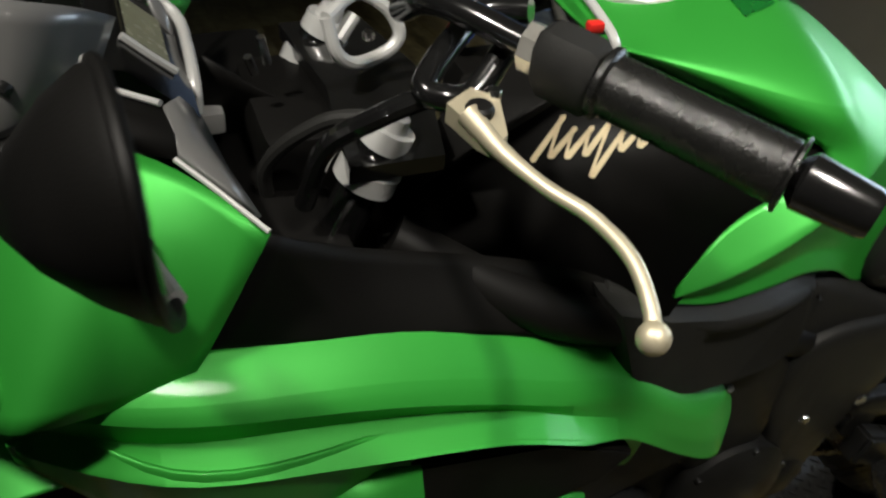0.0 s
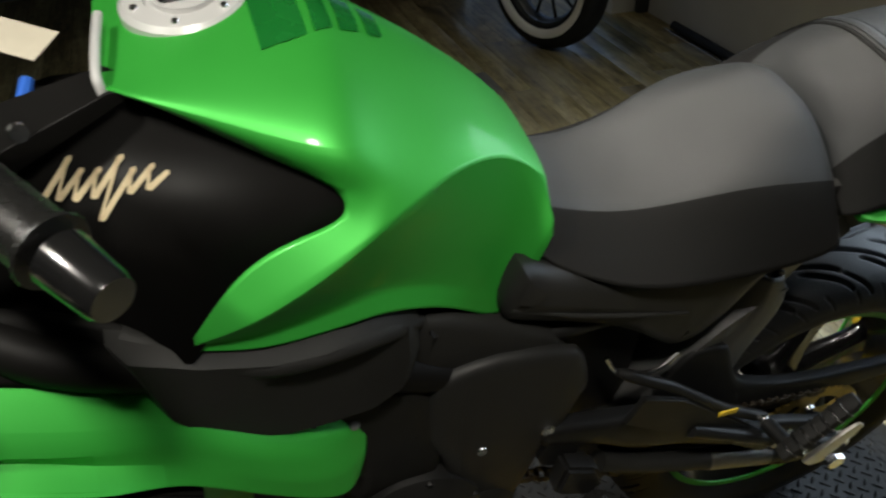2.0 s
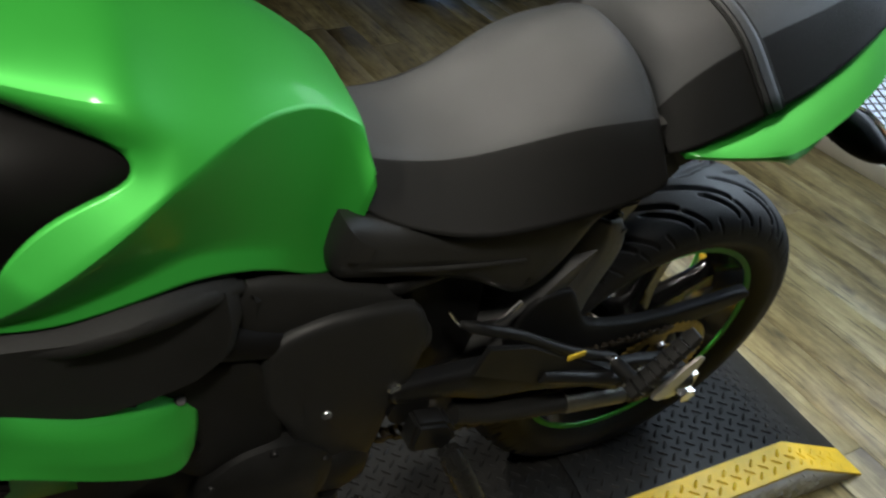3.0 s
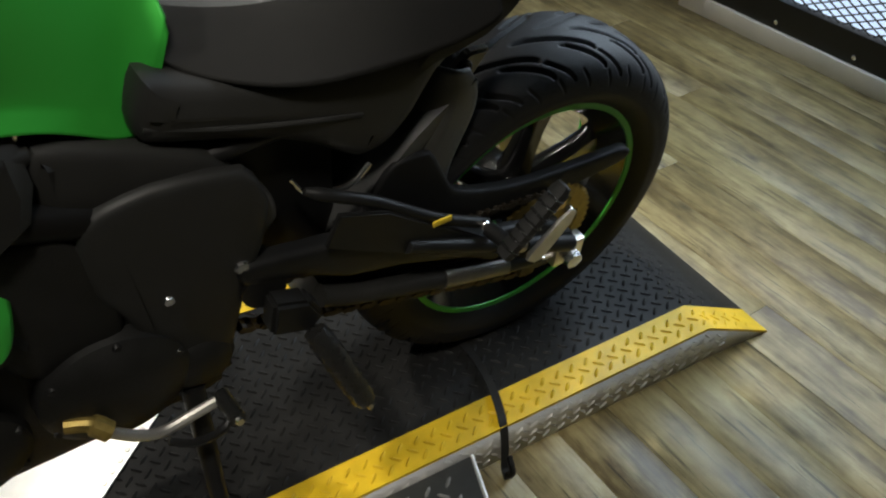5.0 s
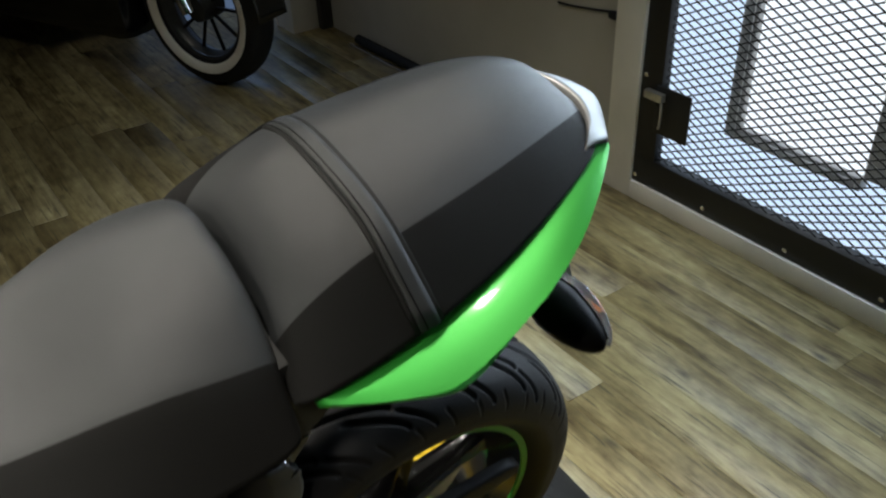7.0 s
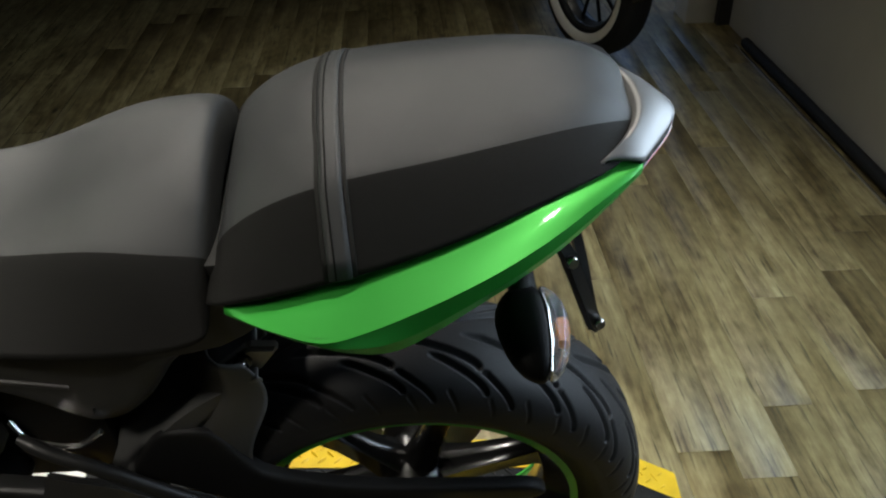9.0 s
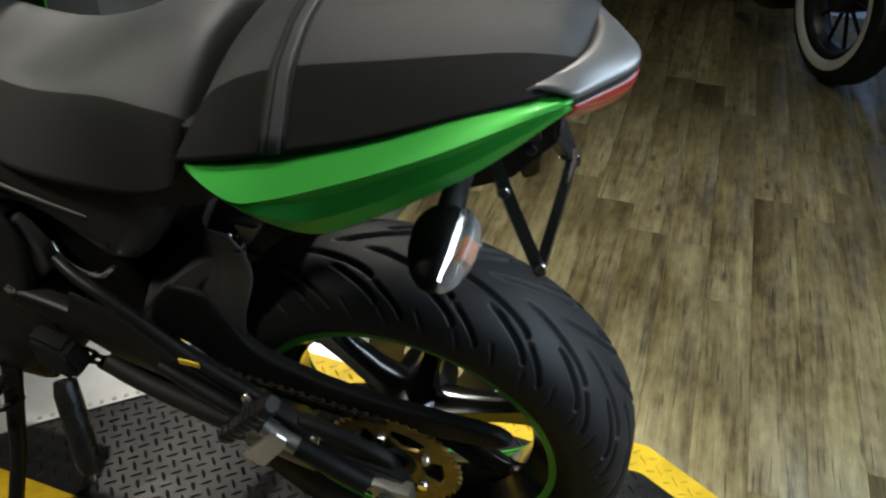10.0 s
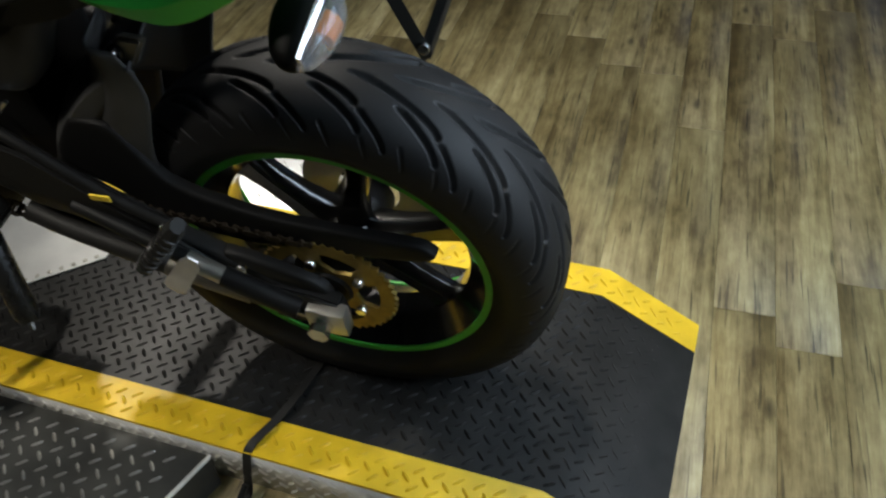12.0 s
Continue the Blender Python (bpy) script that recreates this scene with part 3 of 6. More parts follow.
part("hook", tube(curve_points([(-0.15, YB - 0.045, 0.012), (-0.145, YB - 0.055, 0.03), (-0.14, YB - 0.035, 0.05)]), 0.006, 8), BLACK_STEEL, strap)

# ---- the green motorcycle ----
LEAN = 10.5
BIKE = pose(0, 0.114, 0.128, LEAN)
bike = root("motorcycle", BIKE, "green sport motorcycle with black frame leaning on its side stand", "motorcycle")


def tyre_mesh(steps=1400, half=0.086, crown=0.328, drop=0.056, bead=(0.226, 0.060), grooves=19, hand=1, depth=0.0065):
    """A road tyre with swept tread grooves cut into its surface."""
    t = np.linspace(-1, 1, 101 if depth else 41)
    prof_y = half * np.sin(t * math.pi / 2 * 0.98)
    prof_r = crown - drop * np.abs(t) ** 2.3
    wall_n = 7
    sw = np.linspace(0, 1, wall_n + 1)[1:]
    side_r = prof_r[-1] + (bead[0] - prof_r[-1]) * sw
    side_y = prof_y[-1] + 0.006 * np.sin(sw * math.pi) + (bead[1] - prof_y[-1]) * sw ** 1.6
    Y = np.concatenate([-side_y[::-1], prof_y, side_y])
    R = np.concatenate([side_r[::-1], prof_r, side_r])
    T = np.concatenate([-np.ones(wall_n) * 2, t, np.ones(wall_n) * 2])
    ang = np.linspace(0, 2 * math.pi, steps, endpoint=False)
    A, S = np.meshgrid(ang, T, indexing="ij")
    cut = np.zeros_like(A)
    a = np.abs(S)
    pitch = 2 * math.pi / grooves

    def groove(side, phase, s0, s1, sweep, bend, width):
        """Groove from s0 near the crown to s1 at the shoulder."""
        ok = (np.sign(S + 1e-9) == side) & (a > s0 - 0.05) & (a < s1 + 0.05)
        u = np.clip((a - s0) / (s1 - s0), 0, 1)
        line = phase - hand * sweep * (1 - (1 - u) ** bend)
        d = (A - line + pitch / 2) % pitch - pitch / 2
        slope = np.hypot(1.0, sweep * bend * (1 - u) ** (bend - 1) * 0.305 / (0.125 * (s1 - s0)) + 0.2)
        dist = np.abs(d) * 0.305 / slope
        ends = np.clip(np.minimum(a - s0 + 0.04, s1 + 0.04 - a) / 0.05, 0, 1)
        return ok * np.clip(1.9 - dist / (width / 2) * 1.2, 0, 1) * ends

    for side in (-1, 1):
        off = 0 if side < 0 else pitch / 2
        cut = np.maximum(cut, groove(side, off, 0.06, 0.40, 0.34, 1.5, 0.0058))
        cut = np.maximum(cut, groove(side, off + pitch * 0.46, 0.30, 0.68, 0.20, 1.4, 0.0054))
        cut = np.maximum(cut, groove(side, off + pitch * 0.88, 0.46, 0.80, 0.13, 1.3, 0.0046))
        cut = np.maximum(cut, 0.55 * groove(side, off + pitch * 0.30, 0.70, 0.93, 0.045, 1.2, 0.0034))
        cut = np.maximum(cut, 0.55 * groove(side, off + pitch * 0.78, 0.76, 0.95, 0.035, 1.2, 0.0034))
    rr = R[None, :] - depth * np.clip(cut, 0, 1)
    X, Z, YY = rr * np.cos(A), rr * np.sin(A), np.broadcast_to(Y, A.shape)
    n = len(Y)
    verts = np.stack([X, YY, Z], -1).reshape(-1, 3)
    i, j = np.meshgrid(np.arange(steps), np.arange(n - 1), indexing="ij")
    i2 = (i + 1) % steps
    faces = np.stack([i * n + j, i2 * n + j, i2 * n + j + 1, i * n + j + 1], -1).reshape(-1, 4)
    me = bpy.data.meshes.new("tyre")
    me.from_pydata(verts.tolist(), [], faces.tolist())
    me.polygons.foreach_set("use_smooth", [True] * len(me.polygons))
    return me


def wheel(name, centre, width, mesh, spokes, phase, mat_tyre, parent, cy=0.0):
    cx, cz = centre
    hub = part(name, lathe([(0.022, -0.075), (0.045, -0.075), (0.05, -0.04), (0.046, 0.0), (0.05, 0.04), (0.045, 0.075), (0.022, 0.075)], 32, "y", (cx, cy, cz)), BLACK_GLOSS, parent, "black cast wheel with a green rim stripe")
    tyre = new("tyre", mesh)
    mesh.materials.append(mat_tyre)
    tyre.parent = hub
    tyre.location = (cx, cy, cz)
    tyre["label"] = "black rubber tyre with swept tread grooves"
    w = width
    part("rim", lathe([(0.2305, -w), (0.2305, -w + 0.006), (0.216, -w + 0.012), (0.207, -w + 0.03), (0.196, -0.018), (0.196, 0.018), (0.207, w - 0.03), (0.216, w - 0.012), (0.2305, w - 0.006), (0.2305, w), (0.222, w + 0.001), (0.205, w - 0.02), (0.188, 0.022), (0.188, -0.022), (0.205, -w + 0.02), (0.222, -w - 0.001), (0.2305, -w)], 96, "y", (cx, cy, cz)), BLACK_GLOSS, hub)
    for sgn in (-1, 1):
        part("rim_stripe", lathe([(0.2205, sgn * (w + 0.0008)), (0.2205, sgn * (w + 0.0045)), (0.2312, sgn * (w + 0.0045)), (0.2314, sgn * (w + 0.0008))], 96, "y", (cx, cy, cz)), STRIPE, hub, "bright green rim stripe")
    for k in range(spokes):
        a = radians(phase + 360 / spokes * k)
        rings = []
        for r, wd, th, yy in ((0.038, 0.026, 0.030, 0.0), (0.09, 0.019, 0.022, 0.0), (0.14, 0.018, 0.019, 0.0), (0.178, 0.024, 0.018, 0.0), (0.196, 0.036, 0.020, 0.0)):
            e, n = Vector((math.cos(a), 0, math.sin(a))), Vector((-math.sin(a), 0, math.cos(a)))
            c = Vector((cx, cy + yy, cz)) + e * r
            rings.append([c + n * wd * u + Vector((0, th * v, 0)) for u, v in ((1, 0.35), (0.6, 1), (-0.6, 1), (-1, 0.35), (-1, -0.35), (-0.6, -1), (0.6, -1), (1, -0.35))])
        part("spoke", loft(rings), BLACK_GLOSS, hub)
    return hub


AX, AZ = 0.0, 0.303
FX, FY = -1.50, 0.08   # front axle
rear = wheel("rear_wheel", (AX, AZ), 0.062, tyre_mesh(), 6, 75, RUBBER, bike)
front = wheel("front_wheel", (FX, 0.30), 0.052, tyre_mesh(600, 0.060, 0.300, 0.036, (0.226, 0.050), 15, -1), 6, 20, RUBBER, bike, FY)

# final drive, left side
sprocket = bmesh.new()
N = 46
ring_o, ring_i = [], []
for k in range(N * 2):
    a = math.pi * k / N
    ro = 0.104 if k % 2 else 0.097
    ring_o.append((ro * math.cos(a), ro * math.sin(a)))
    ring_i.append((0.078 * math.cos(a), 0.078 * math.sin(a)))
for y0, y1 in ((-0.108, -0.102),):
    vo = [[sprocket.verts.new((AX + x, y, AZ + z)) for x, z in ring_o] for y in (y0, y1)]
    vi = [[sprocket.verts.new((AX + x, y, AZ + z)) for x, z in ring_i] for y in (y0, y1)]
    m2 = N * 2
    for k in range(m2):
        q = (k + 1) % m2
        sprocket.faces.new((vo[0][k], vo[0][q], vi[0][q], vi[0][k]))
        sprocket.faces.new((vo[1][k], vi[1][k], vi[1][q], vo[1][q]))
        sprocket.faces.new((vo[0][k], vo[1][k], vo[1][q], vo[0][q]))
        sprocket.faces.new((vi[0][k], vi[0][q], vi[1][q], vi[1][k]))
sp = part("sprocket", sprocket, GOLD, bike, "gold toothed rear sprocket with open windows")
for k in range(5):
    a = radians(30 + 72 * k)
    e, n = Vector((math.cos(a), 0, math.sin(a))), Vector((-math.sin(a), 0, math.cos(a)))
    c = Vector((AX, -0.105, AZ))
    part("sprocket_arm", loft([[c + e * r + n * w * u + Vector((0, 0.0029 * v, 0)) for u, v in ((1, 1), (-1, 1), (-1, -1), (1, -1))] for r, w in ((0.03, 0.026), (0.055, 0.012), (0.079, 0.020))]), GOLD, sp)
    bolt(c + e * 0.06 + Vector((0, -0.003, 0)), (0, -1, 0), sp, CHROME, 0.009, 0.009)
part("sprocket_carrier", lathe([(0.02, -0.113), (0.034, -0.113), (0.042, -0.10), (0.06, -0.085), (0.06, -0.07), (0.02, -0.07)], 32, "y", (AX, 0, AZ)), BLACK_STEEL, bike)
part("brake_disc", lathe([(0.05, 0.082), (0.11, 0.082), (0.11, 0.087), (0.05, 0.087), (0.05, 0.082)], 48, "y", (AX, 0, AZ)), ALU, bike)

# chain: links along the two runs
chain = bmesh.new()


def chain_run(p, q, n):
    p, q = Vector(p), Vector(q)
    d = (q - p) / n
    up = d.cross(Vector((0, 1, 0))).normalized()
    for k in range(n):
        c = p + d * (k + 0.5)
        for off in ((-0.006, 0.006) if k % 2 else (-0.009, 0.009)):
            v = []
            for y in (off - 0.001, off + 0.001):
                for u, w in ((0.62, 0.0), (0.4, 0.0065), (0.0, 0.0045), (-0.4, 0.0065), (-0.62, 0.0), (-0.4, -0.0065), (0.0, -0.0045), (0.4, -0.0065)):
                    v.append(chain.verts.new(c + d * u + up * w + Vector((0, y, 0))))
            chain.faces.new(v[:8])
            chain.faces.new(v[8:][::-1])
            for j in range(8):
                chain.faces.new((v[j], v[(j + 1) % 8], v[8 + (j + 1) % 8], v[8 + j]))
        add_tube(chain, [c - d * 0.5 + Vector((0, -0.010, 0)), c - d * 0.5 + Vector((0, 0.010, 0))], 0.0045, 8)


chain_run((-0.53, -0.105, 0.47), (0.0, -0.105, AZ + 0.101), 34)
chain_run((-0.53, -0.105, 0.395), (0.0, -0.105, AZ - 0.101), 34)
tagged(part("chain", chain, CHAIN, bike, "oily steel drive chain"), kind="stuff")


# swingarm: upper and lower tubes with a gusset, on both sides
swing = part("swingarm", tube([(-0.50, -0.145, 0.50), (-0.50, 0.145, 0.50)], 0.03, 20), BLACK_STEEL, bike, "black tubular steel swingarm")
for sgn in (-1, 1):
    y = 0.132 * sgn
    part("swingarm_beam", pillow([(-0.525, 0.556), (-0.43, 0.537), (-0.33, 0.520), (-0.28, 0.495), (-0.187, 0.431), (-0.112, 0.386), (-0.03, 0.335), (-0.03, 0.30), (-0.10, 0.330), (-0.20, 0.383), (-0.30, 0.428), (-0.38, 0.452), (-0.44, 0.490), (-0.525, 0.520)], y - 0.012 * sgn, y + 0.014 * sgn, 0.010, 0.003), BLACK_STEEL, swing)
    part("gusset", plate([(-0.44, 0.505), (-0.36, 0.460), (-0.22, 0.395), (-0.10, 0.338), (-0.12, 0.318), (-0.24, 0.355), (-0.36, 0.392), (-0.41, 0.42)], y * 0.88 - 0.003, y * 0.88 + 0.003, 0.002), BLACK_STEEL, swing)
    part("swingarm_tube", tube(curve_points([(-0.42, y, 0.425), (-0.36, y * 1.03, 0.399), (-0.223, y * 1.05, 0.350), (-0.101, y * 1.06, 0.313), (-0.02, y * 1.06, 0.292)]), 0.0165, 14), FRAME_GREY, swing)
    part("swingarm_sleeve", tube([(-0.223, y * 1.05, 0.350), (-0.101, y * 1.06, 0.313)], 0.0185, 16), WORN_STEEL, swing, "worn bare steel sleeve")
    part("axle_plate", plate([(-0.075, 0.35), (0.0, 0.338), (0.035, 0.325), (0.04, 0.285), (0.0, 0.268), (-0.07, 0.275)], y * 1.05 - 0.012, y * 1.05 + 0.012, 0.003), BLACK_STEEL, swing)
    adj = part("axle_adjuster", box(-0.012, 0.046, y * 1.17 - 0.012, y * 1.17 + 0.012, AZ - 0.028, AZ + 0.020, 0.004), ALU, bike, "bare alloy axle adjuster block")
    part("axle_nut", tube([(0.012, y * 1.25, AZ - 0.002), (0.012, y * 1.42, AZ - 0.002)], 0.016, 6), CHROME, adj, "bright axle nut")
    part("adjuster_bolt", tube([(-0.012, y * 1.18, AZ - 0.004), (-0.036, y * 1.18, AZ + 0.002)], 0.005, 8), CHROME, adj)

part("axle_plate", pillow([(-0.120, 0.398), (-0.040, 0.372), (0.012, 0.345), (0.020, 0.302), (-0.020, 0.272), (-0.090, 0.300), (-0.150, 0.345)], -0.122, -0.140, 0.008, 0.002), BLACK_STEEL, swing, "black axle plate of the swingarm")
# chain guard and rear hugger
guard = part("chain_guard", pillow([(-0.325, 0.545), (-0.290, 0.588), (-0.235, 0.585), (-0.208, 0.530), (-0.188, 0.492), (-0.150, 0.470), (-0.090, 0.450), (-0.030, 0.438), (0.070, 0.429), (0.150, 0.425), (0.172, 0.408), (0.150, 0.392), (0.016, 0.382), (-0.083, 0.380), (-0.170, 0.395), (-0.250, 0.445), (-0.318, 0.490), (-0.340, 0.512)], -0.088, -0.106, 0.006, 0.001), GUARD, bike, "black plastic chain guard sweeping back over the chain")
part("guard_rail", tube(curve_points([(-0.430, -0.128, 0.628), (-0.393, -0.140, 0.612), (-0.345, -0.146, 0.585), (-0.259, -0.150, 0.516), (-0.205, -0.151, 0.480), (-0.160, -0.152, 0.455)]), [0.005, 0.006, 0.007] + [0.0085] * 36 + [0.007] * 2, 12), BLACK_STEEL, guard, "black steel rail with a bolt")
bolt((-0.172, -0.162, 0.464), (0, -1, 0.3), guard, CHROME, 0.008)
bolt((-0.092, -0.152, 0.385), (0, -1, 0.2), swing, CHROME, 0.008)
part("warning_label", box(-0.262, -0.232, -0.1620, -0.1595, 0.506, 0.516, 0.0006), YELLOW_LABEL, guard, "small yellow warning label")

rows = []
for k in range(15):
    f = k / 14
    a = radians(114 + 62 * f)
    e = Vector((math.cos(a), 0, math.sin(a)))
    hub_at = Vector((AX, 0, AZ))
    wd = 0.094 + 0.012 * f
    r_out, r_in = 0.415 + 0.010 * math.sin(f * math.pi), 0.398 - 0.055 * min(1, f * 1.5)
    rim_l, shoulder, crown = hub_at + e * r_in, hub_at + e * (r_in * 0.35 + r_out * 0.65), hub_at + e * r_out
    side = [rim_l + Vector((0, -wd, 0)), shoulder + Vector((0, -wd - 0.004, 0)), crown + Vector((0, -wd * 0.72, 0)), crown + e * 0.010 + Vector((0, -wd * 0.34, 0))]
    rows.append(side + [crown + e * 0.012] + [Vector((p.x, -p.y, p.z)) for p in side[::-1]])
hug = thick(soft(part("hugger", grid(rows, None, {1: 0.7, 7: 0.7}), HUGGER, bike, "black plastic rear tyre hugger", 60), 2), 0.003)
# flank of the hugger from its tip down to the guard: front edge, fold and edge along the tyre
HUGGER_SIDE = (((-0.222, 0.704), (-0.205, 0.706), (-0.180, 0.698)), ((-0.230, 0.676), (-0.200, 0.670), (-0.160, 0.664)), ((-0.246, 0.643), (-0.205, 0.630), (-0.160, 0.622)), ((-0.270, 0.602), (-0.228, 0.584), (-0.180, 0.576)), ((-0.305, 0.556), (-0.246, 0.540), (-0.196, 0.530)), ((-0.335, 0.512), (-0.252, 0.498), (-0.200, 0.482)))
for sgn in (-1, 1):
    rows = []
    for front, fold, back in HUGGER_SIDE:
        (xa, za), (xb, zb), (xc, zc) = front, fold, back
        rows.append([(xa - 0.010, 0.012 * sgn, za + 0.010), (xa, 0.078 * sgn, za), ((xa + xb) / 2 - 0.002, 0.092 * sgn, (za + zb) / 2 + 0.002), (xb, 0.101 * sgn, zb), ((xb + xc) / 2, 0.100 * sgn, (zb + zc) / 2), (xc, 0.094 * sgn, zc)])
    thick(soft(part("hugger_side", grid(rows, None, {3: 0.7}), HUGGER, hug, "dark grey plastic side of the hugger", 60), 2), 0.003)
# bolted flange at the head of the hugger
part("hugger_flange", plate([(-0.218, 0.668), (-0.174, 0.710), (-0.139, 0.708), (-0.166, 0.668), (-0.214, 0.655)], -0.084, -0.068, 0.004), WORN_STEEL, hug, "grey bolted flange")
bolt((-0.181, -0.085, 0.692), (0, -1, 0.2), hug, BLACK_GLOSS, 0.011, 0.004)
bolt((-0.181, -0.088, 0.6925), (0, -1, 0.2), hug, CHROME, 0.005, 0.005)
part("bracket_edge", tube(curve_points([(-0.440, -0.112, 0.640), (-0.425, -0.120, 0.618), (-0.395, -0.126, 0.610), (-0.365, -0.128, 0.612), (-0.340, -0.126, 0.632)]), 0.0035, 8), CHROME, bike, "bright edge of a bent bracket")

# frame side plates and perimeter tubes
for sgn in (-1, 1):
    y = 0.13 * sgn
    o = 0.008 * sgn
    frame_plate = part("frame_plate", pillow([(-0.68, 0.70), (-0.60, 0.72), (-0.50, 0.70), (-0.475, 0.64), (-0.49, 0.57), (-0.52, 0.50), (-0.55, 0.40), (-0.60, 0.36), (-0.66, 0.40), (-0.66, 0.52), (-0.69, 0.60)], y - o, y + o, 0.012, 0.004), FRAME_GREY, bike, "dark grey steel frame plate")
    part("frame_tube", tube(curve_points([(-1.18, 0.06 * sgn, 0.93), (-1.05, 0.13 * sgn, 0.87), (-0.90, 0.125 * sgn, 0.80), (-0.76, 0.12 * sgn, 0.74), (-0.64, 0.11 * sgn, 0.68)]), 0.024, 14), BLACK_PANEL, bike, "dark steel perimeter frame tube")
    part("seat_rail", tube(curve_points([(-0.62, 0.10 * sgn, 0.70), (-0.40, 0.10 * sgn, 0.72), (-0.18, 0.095 * sgn, 0.775), (0.05, 0.07 * sgn, 0.85), (0.18, 0.04 * sgn, 0.88)]), 0.014, 12), BLACK_STEEL, bike)
    if sgn < 0:
        bolt((-0.523, y + o, 0.556), (0, -1, 0), frame_plate, CHROME, 0.010, 0.006)
        bolt((-0.614, y + o, 0.549), (0, -1, 0), frame_plate, CHROME, 0.008, 0.006)
    part("peg_bracket", plate([(-0.40, 0.60), (-0.33, 0.57), (-0.20, 0.46), (-0.13, 0.40), (-0.115, 0.375), (-0.14, 0.365), (-0.22, 0.42), (-0.36, 0.51), (-0.42, 0.55)], 0.152 * sgn, 0.160 * sgn, 0.002), BLACK_STEEL, bike)
    peg = part("pillion_peg", loft([[Vector((-0.118, 0.165 * sgn, 0.355)) + Vector((0.088, 0, 0.100)) * f + Vector((0.0085 * u, 0.014 * v * sgn, -0.008 * u)) * w for u, v in ((1, 0), (0.7, 0.8), (0, 1), (-0.7, 0.8), (-1, 0), (-0.7, -0.8), (0, -1), (0.7, -0.8))] for f, w in ((0, 0.8), (0.05, 1), (0.92, 1.05), (1, 0.8))]), BLACK_PLASTIC, bike, "black ribbed rubber pillion footpeg, folded up")
    part("peg_plate", loft([[Vector((-0.076, 0.178 * sgn, 0.335)) + Vector((0.058, 0.004 * sgn, 0.080)) * f + Vector((0.010 * u, 0.003 * v * sgn, -0.008 * u)) * w for u, v in ((1, 1), (-1, 1), (-1, -1), (1, -1))] for f, w in ((0, 0.7), (0.1, 1.2), (0.8, 1.0), (1, 0.5))]), ALU, peg, "bare alloy edge of the folded footpeg")
    for k in range(7):
        f = 0.12 + 0.12 * k
        c = Vector((-0.118, 0.165 * sgn, 0.355)) + Vector((0.088, 0, 0.100)) * f
        part("peg_rib", loft([[c + Vector((0.0096 * u * w, 0.0155 * v * sgn * w, -0.0088 * u * w)) + Vector((0.088, 0, 0.100)).normalized() * g for u, v in ((1, 0), (0.7, 0.8), (0, 1), (-0.7, 0.8), (-1, 0), (-0.7, -0.8), (0, -1), (0.7, -0.8))] for g, w in ((-0.0025, 0.9), (-0.001, 1.05), (0.001, 1.05), (0.0025, 0.9))]), GRIP_RUBBER, peg)
    peg.location = (-0.060, 0.052 * sgn, 0.100)
    part("peg_pivot", tube([(-0.165, 0.165 * sgn, 0.455), (-0.160, 0.215 * sgn, 0.462)], 0.012, 12), BLACK_STEEL, bike, "black footpeg pivot")
    part("swingarm_sleeve", tube([(-0.152, 0.172 * sgn, 0.420), (-0.103, 0.176 * sgn, 0.398)], 0.0125, 14), ALU, swing, "bare metal sleeve")
    part("swingarm_rod", tube([(-0.30, 0.158 * sgn, 0.487), (-0.150, 0.172 * sgn, 0.420)], 0.011, 12), BLACK_STEEL, swing)
    part("swingarm_rod", tube([(-0.104, 0.176 * sgn, 0.3985), (-0.005, 0.180 * sgn, 0.352)], 0.015, 14), BLACK_STEEL, swing)
    # rider footpeg
    rp = part("rider_peg", tube([(-0.455, 0.185 * sgn, 0.432), (-0.450, 0.195 * sgn, 0.418), (-0.417, 0.243 * sgn, 0.322), (-0.413, 0.249 * sgn, 0.311)], [0.016, 0.0185, 0.0185, 0.014], 14), GRIP_RUBBER, bike, "black rubber rider footpeg")
    part("peg_end", tube([(-0.413, 0.249 * sgn, 0.311), (-0.409, 0.256 * sgn, 0.300)], [0.006, 0.004], 8), CHROME, rp)
    part("peg_hanger", plate([(-0.50, 0.50), (-0.45, 0.478), (-0.432, 0.440), (-0.455, 0.415), (-0.51, 0.44)], 0.14 * sgn, 0.175 * sgn, 0.006), BLACK_STEEL, bike)

# dark core between frame and rear wheel
part("battery_box", box(-0.60, -0.36, -0.075, 0.09, 0.46, 0.80, 0.02), BLACK_STEEL, bike)
part("clutch_cable_plate", pillow([(-0.80, 0.70), (-0.70, 0.70), (-0.665, 0.62), (-0.67, 0.50), (-0.74, 0.47), (-0.80, 0.52)], -0.105, -0.134, 0.012), ENGINE, bike, "black cast engine mount")
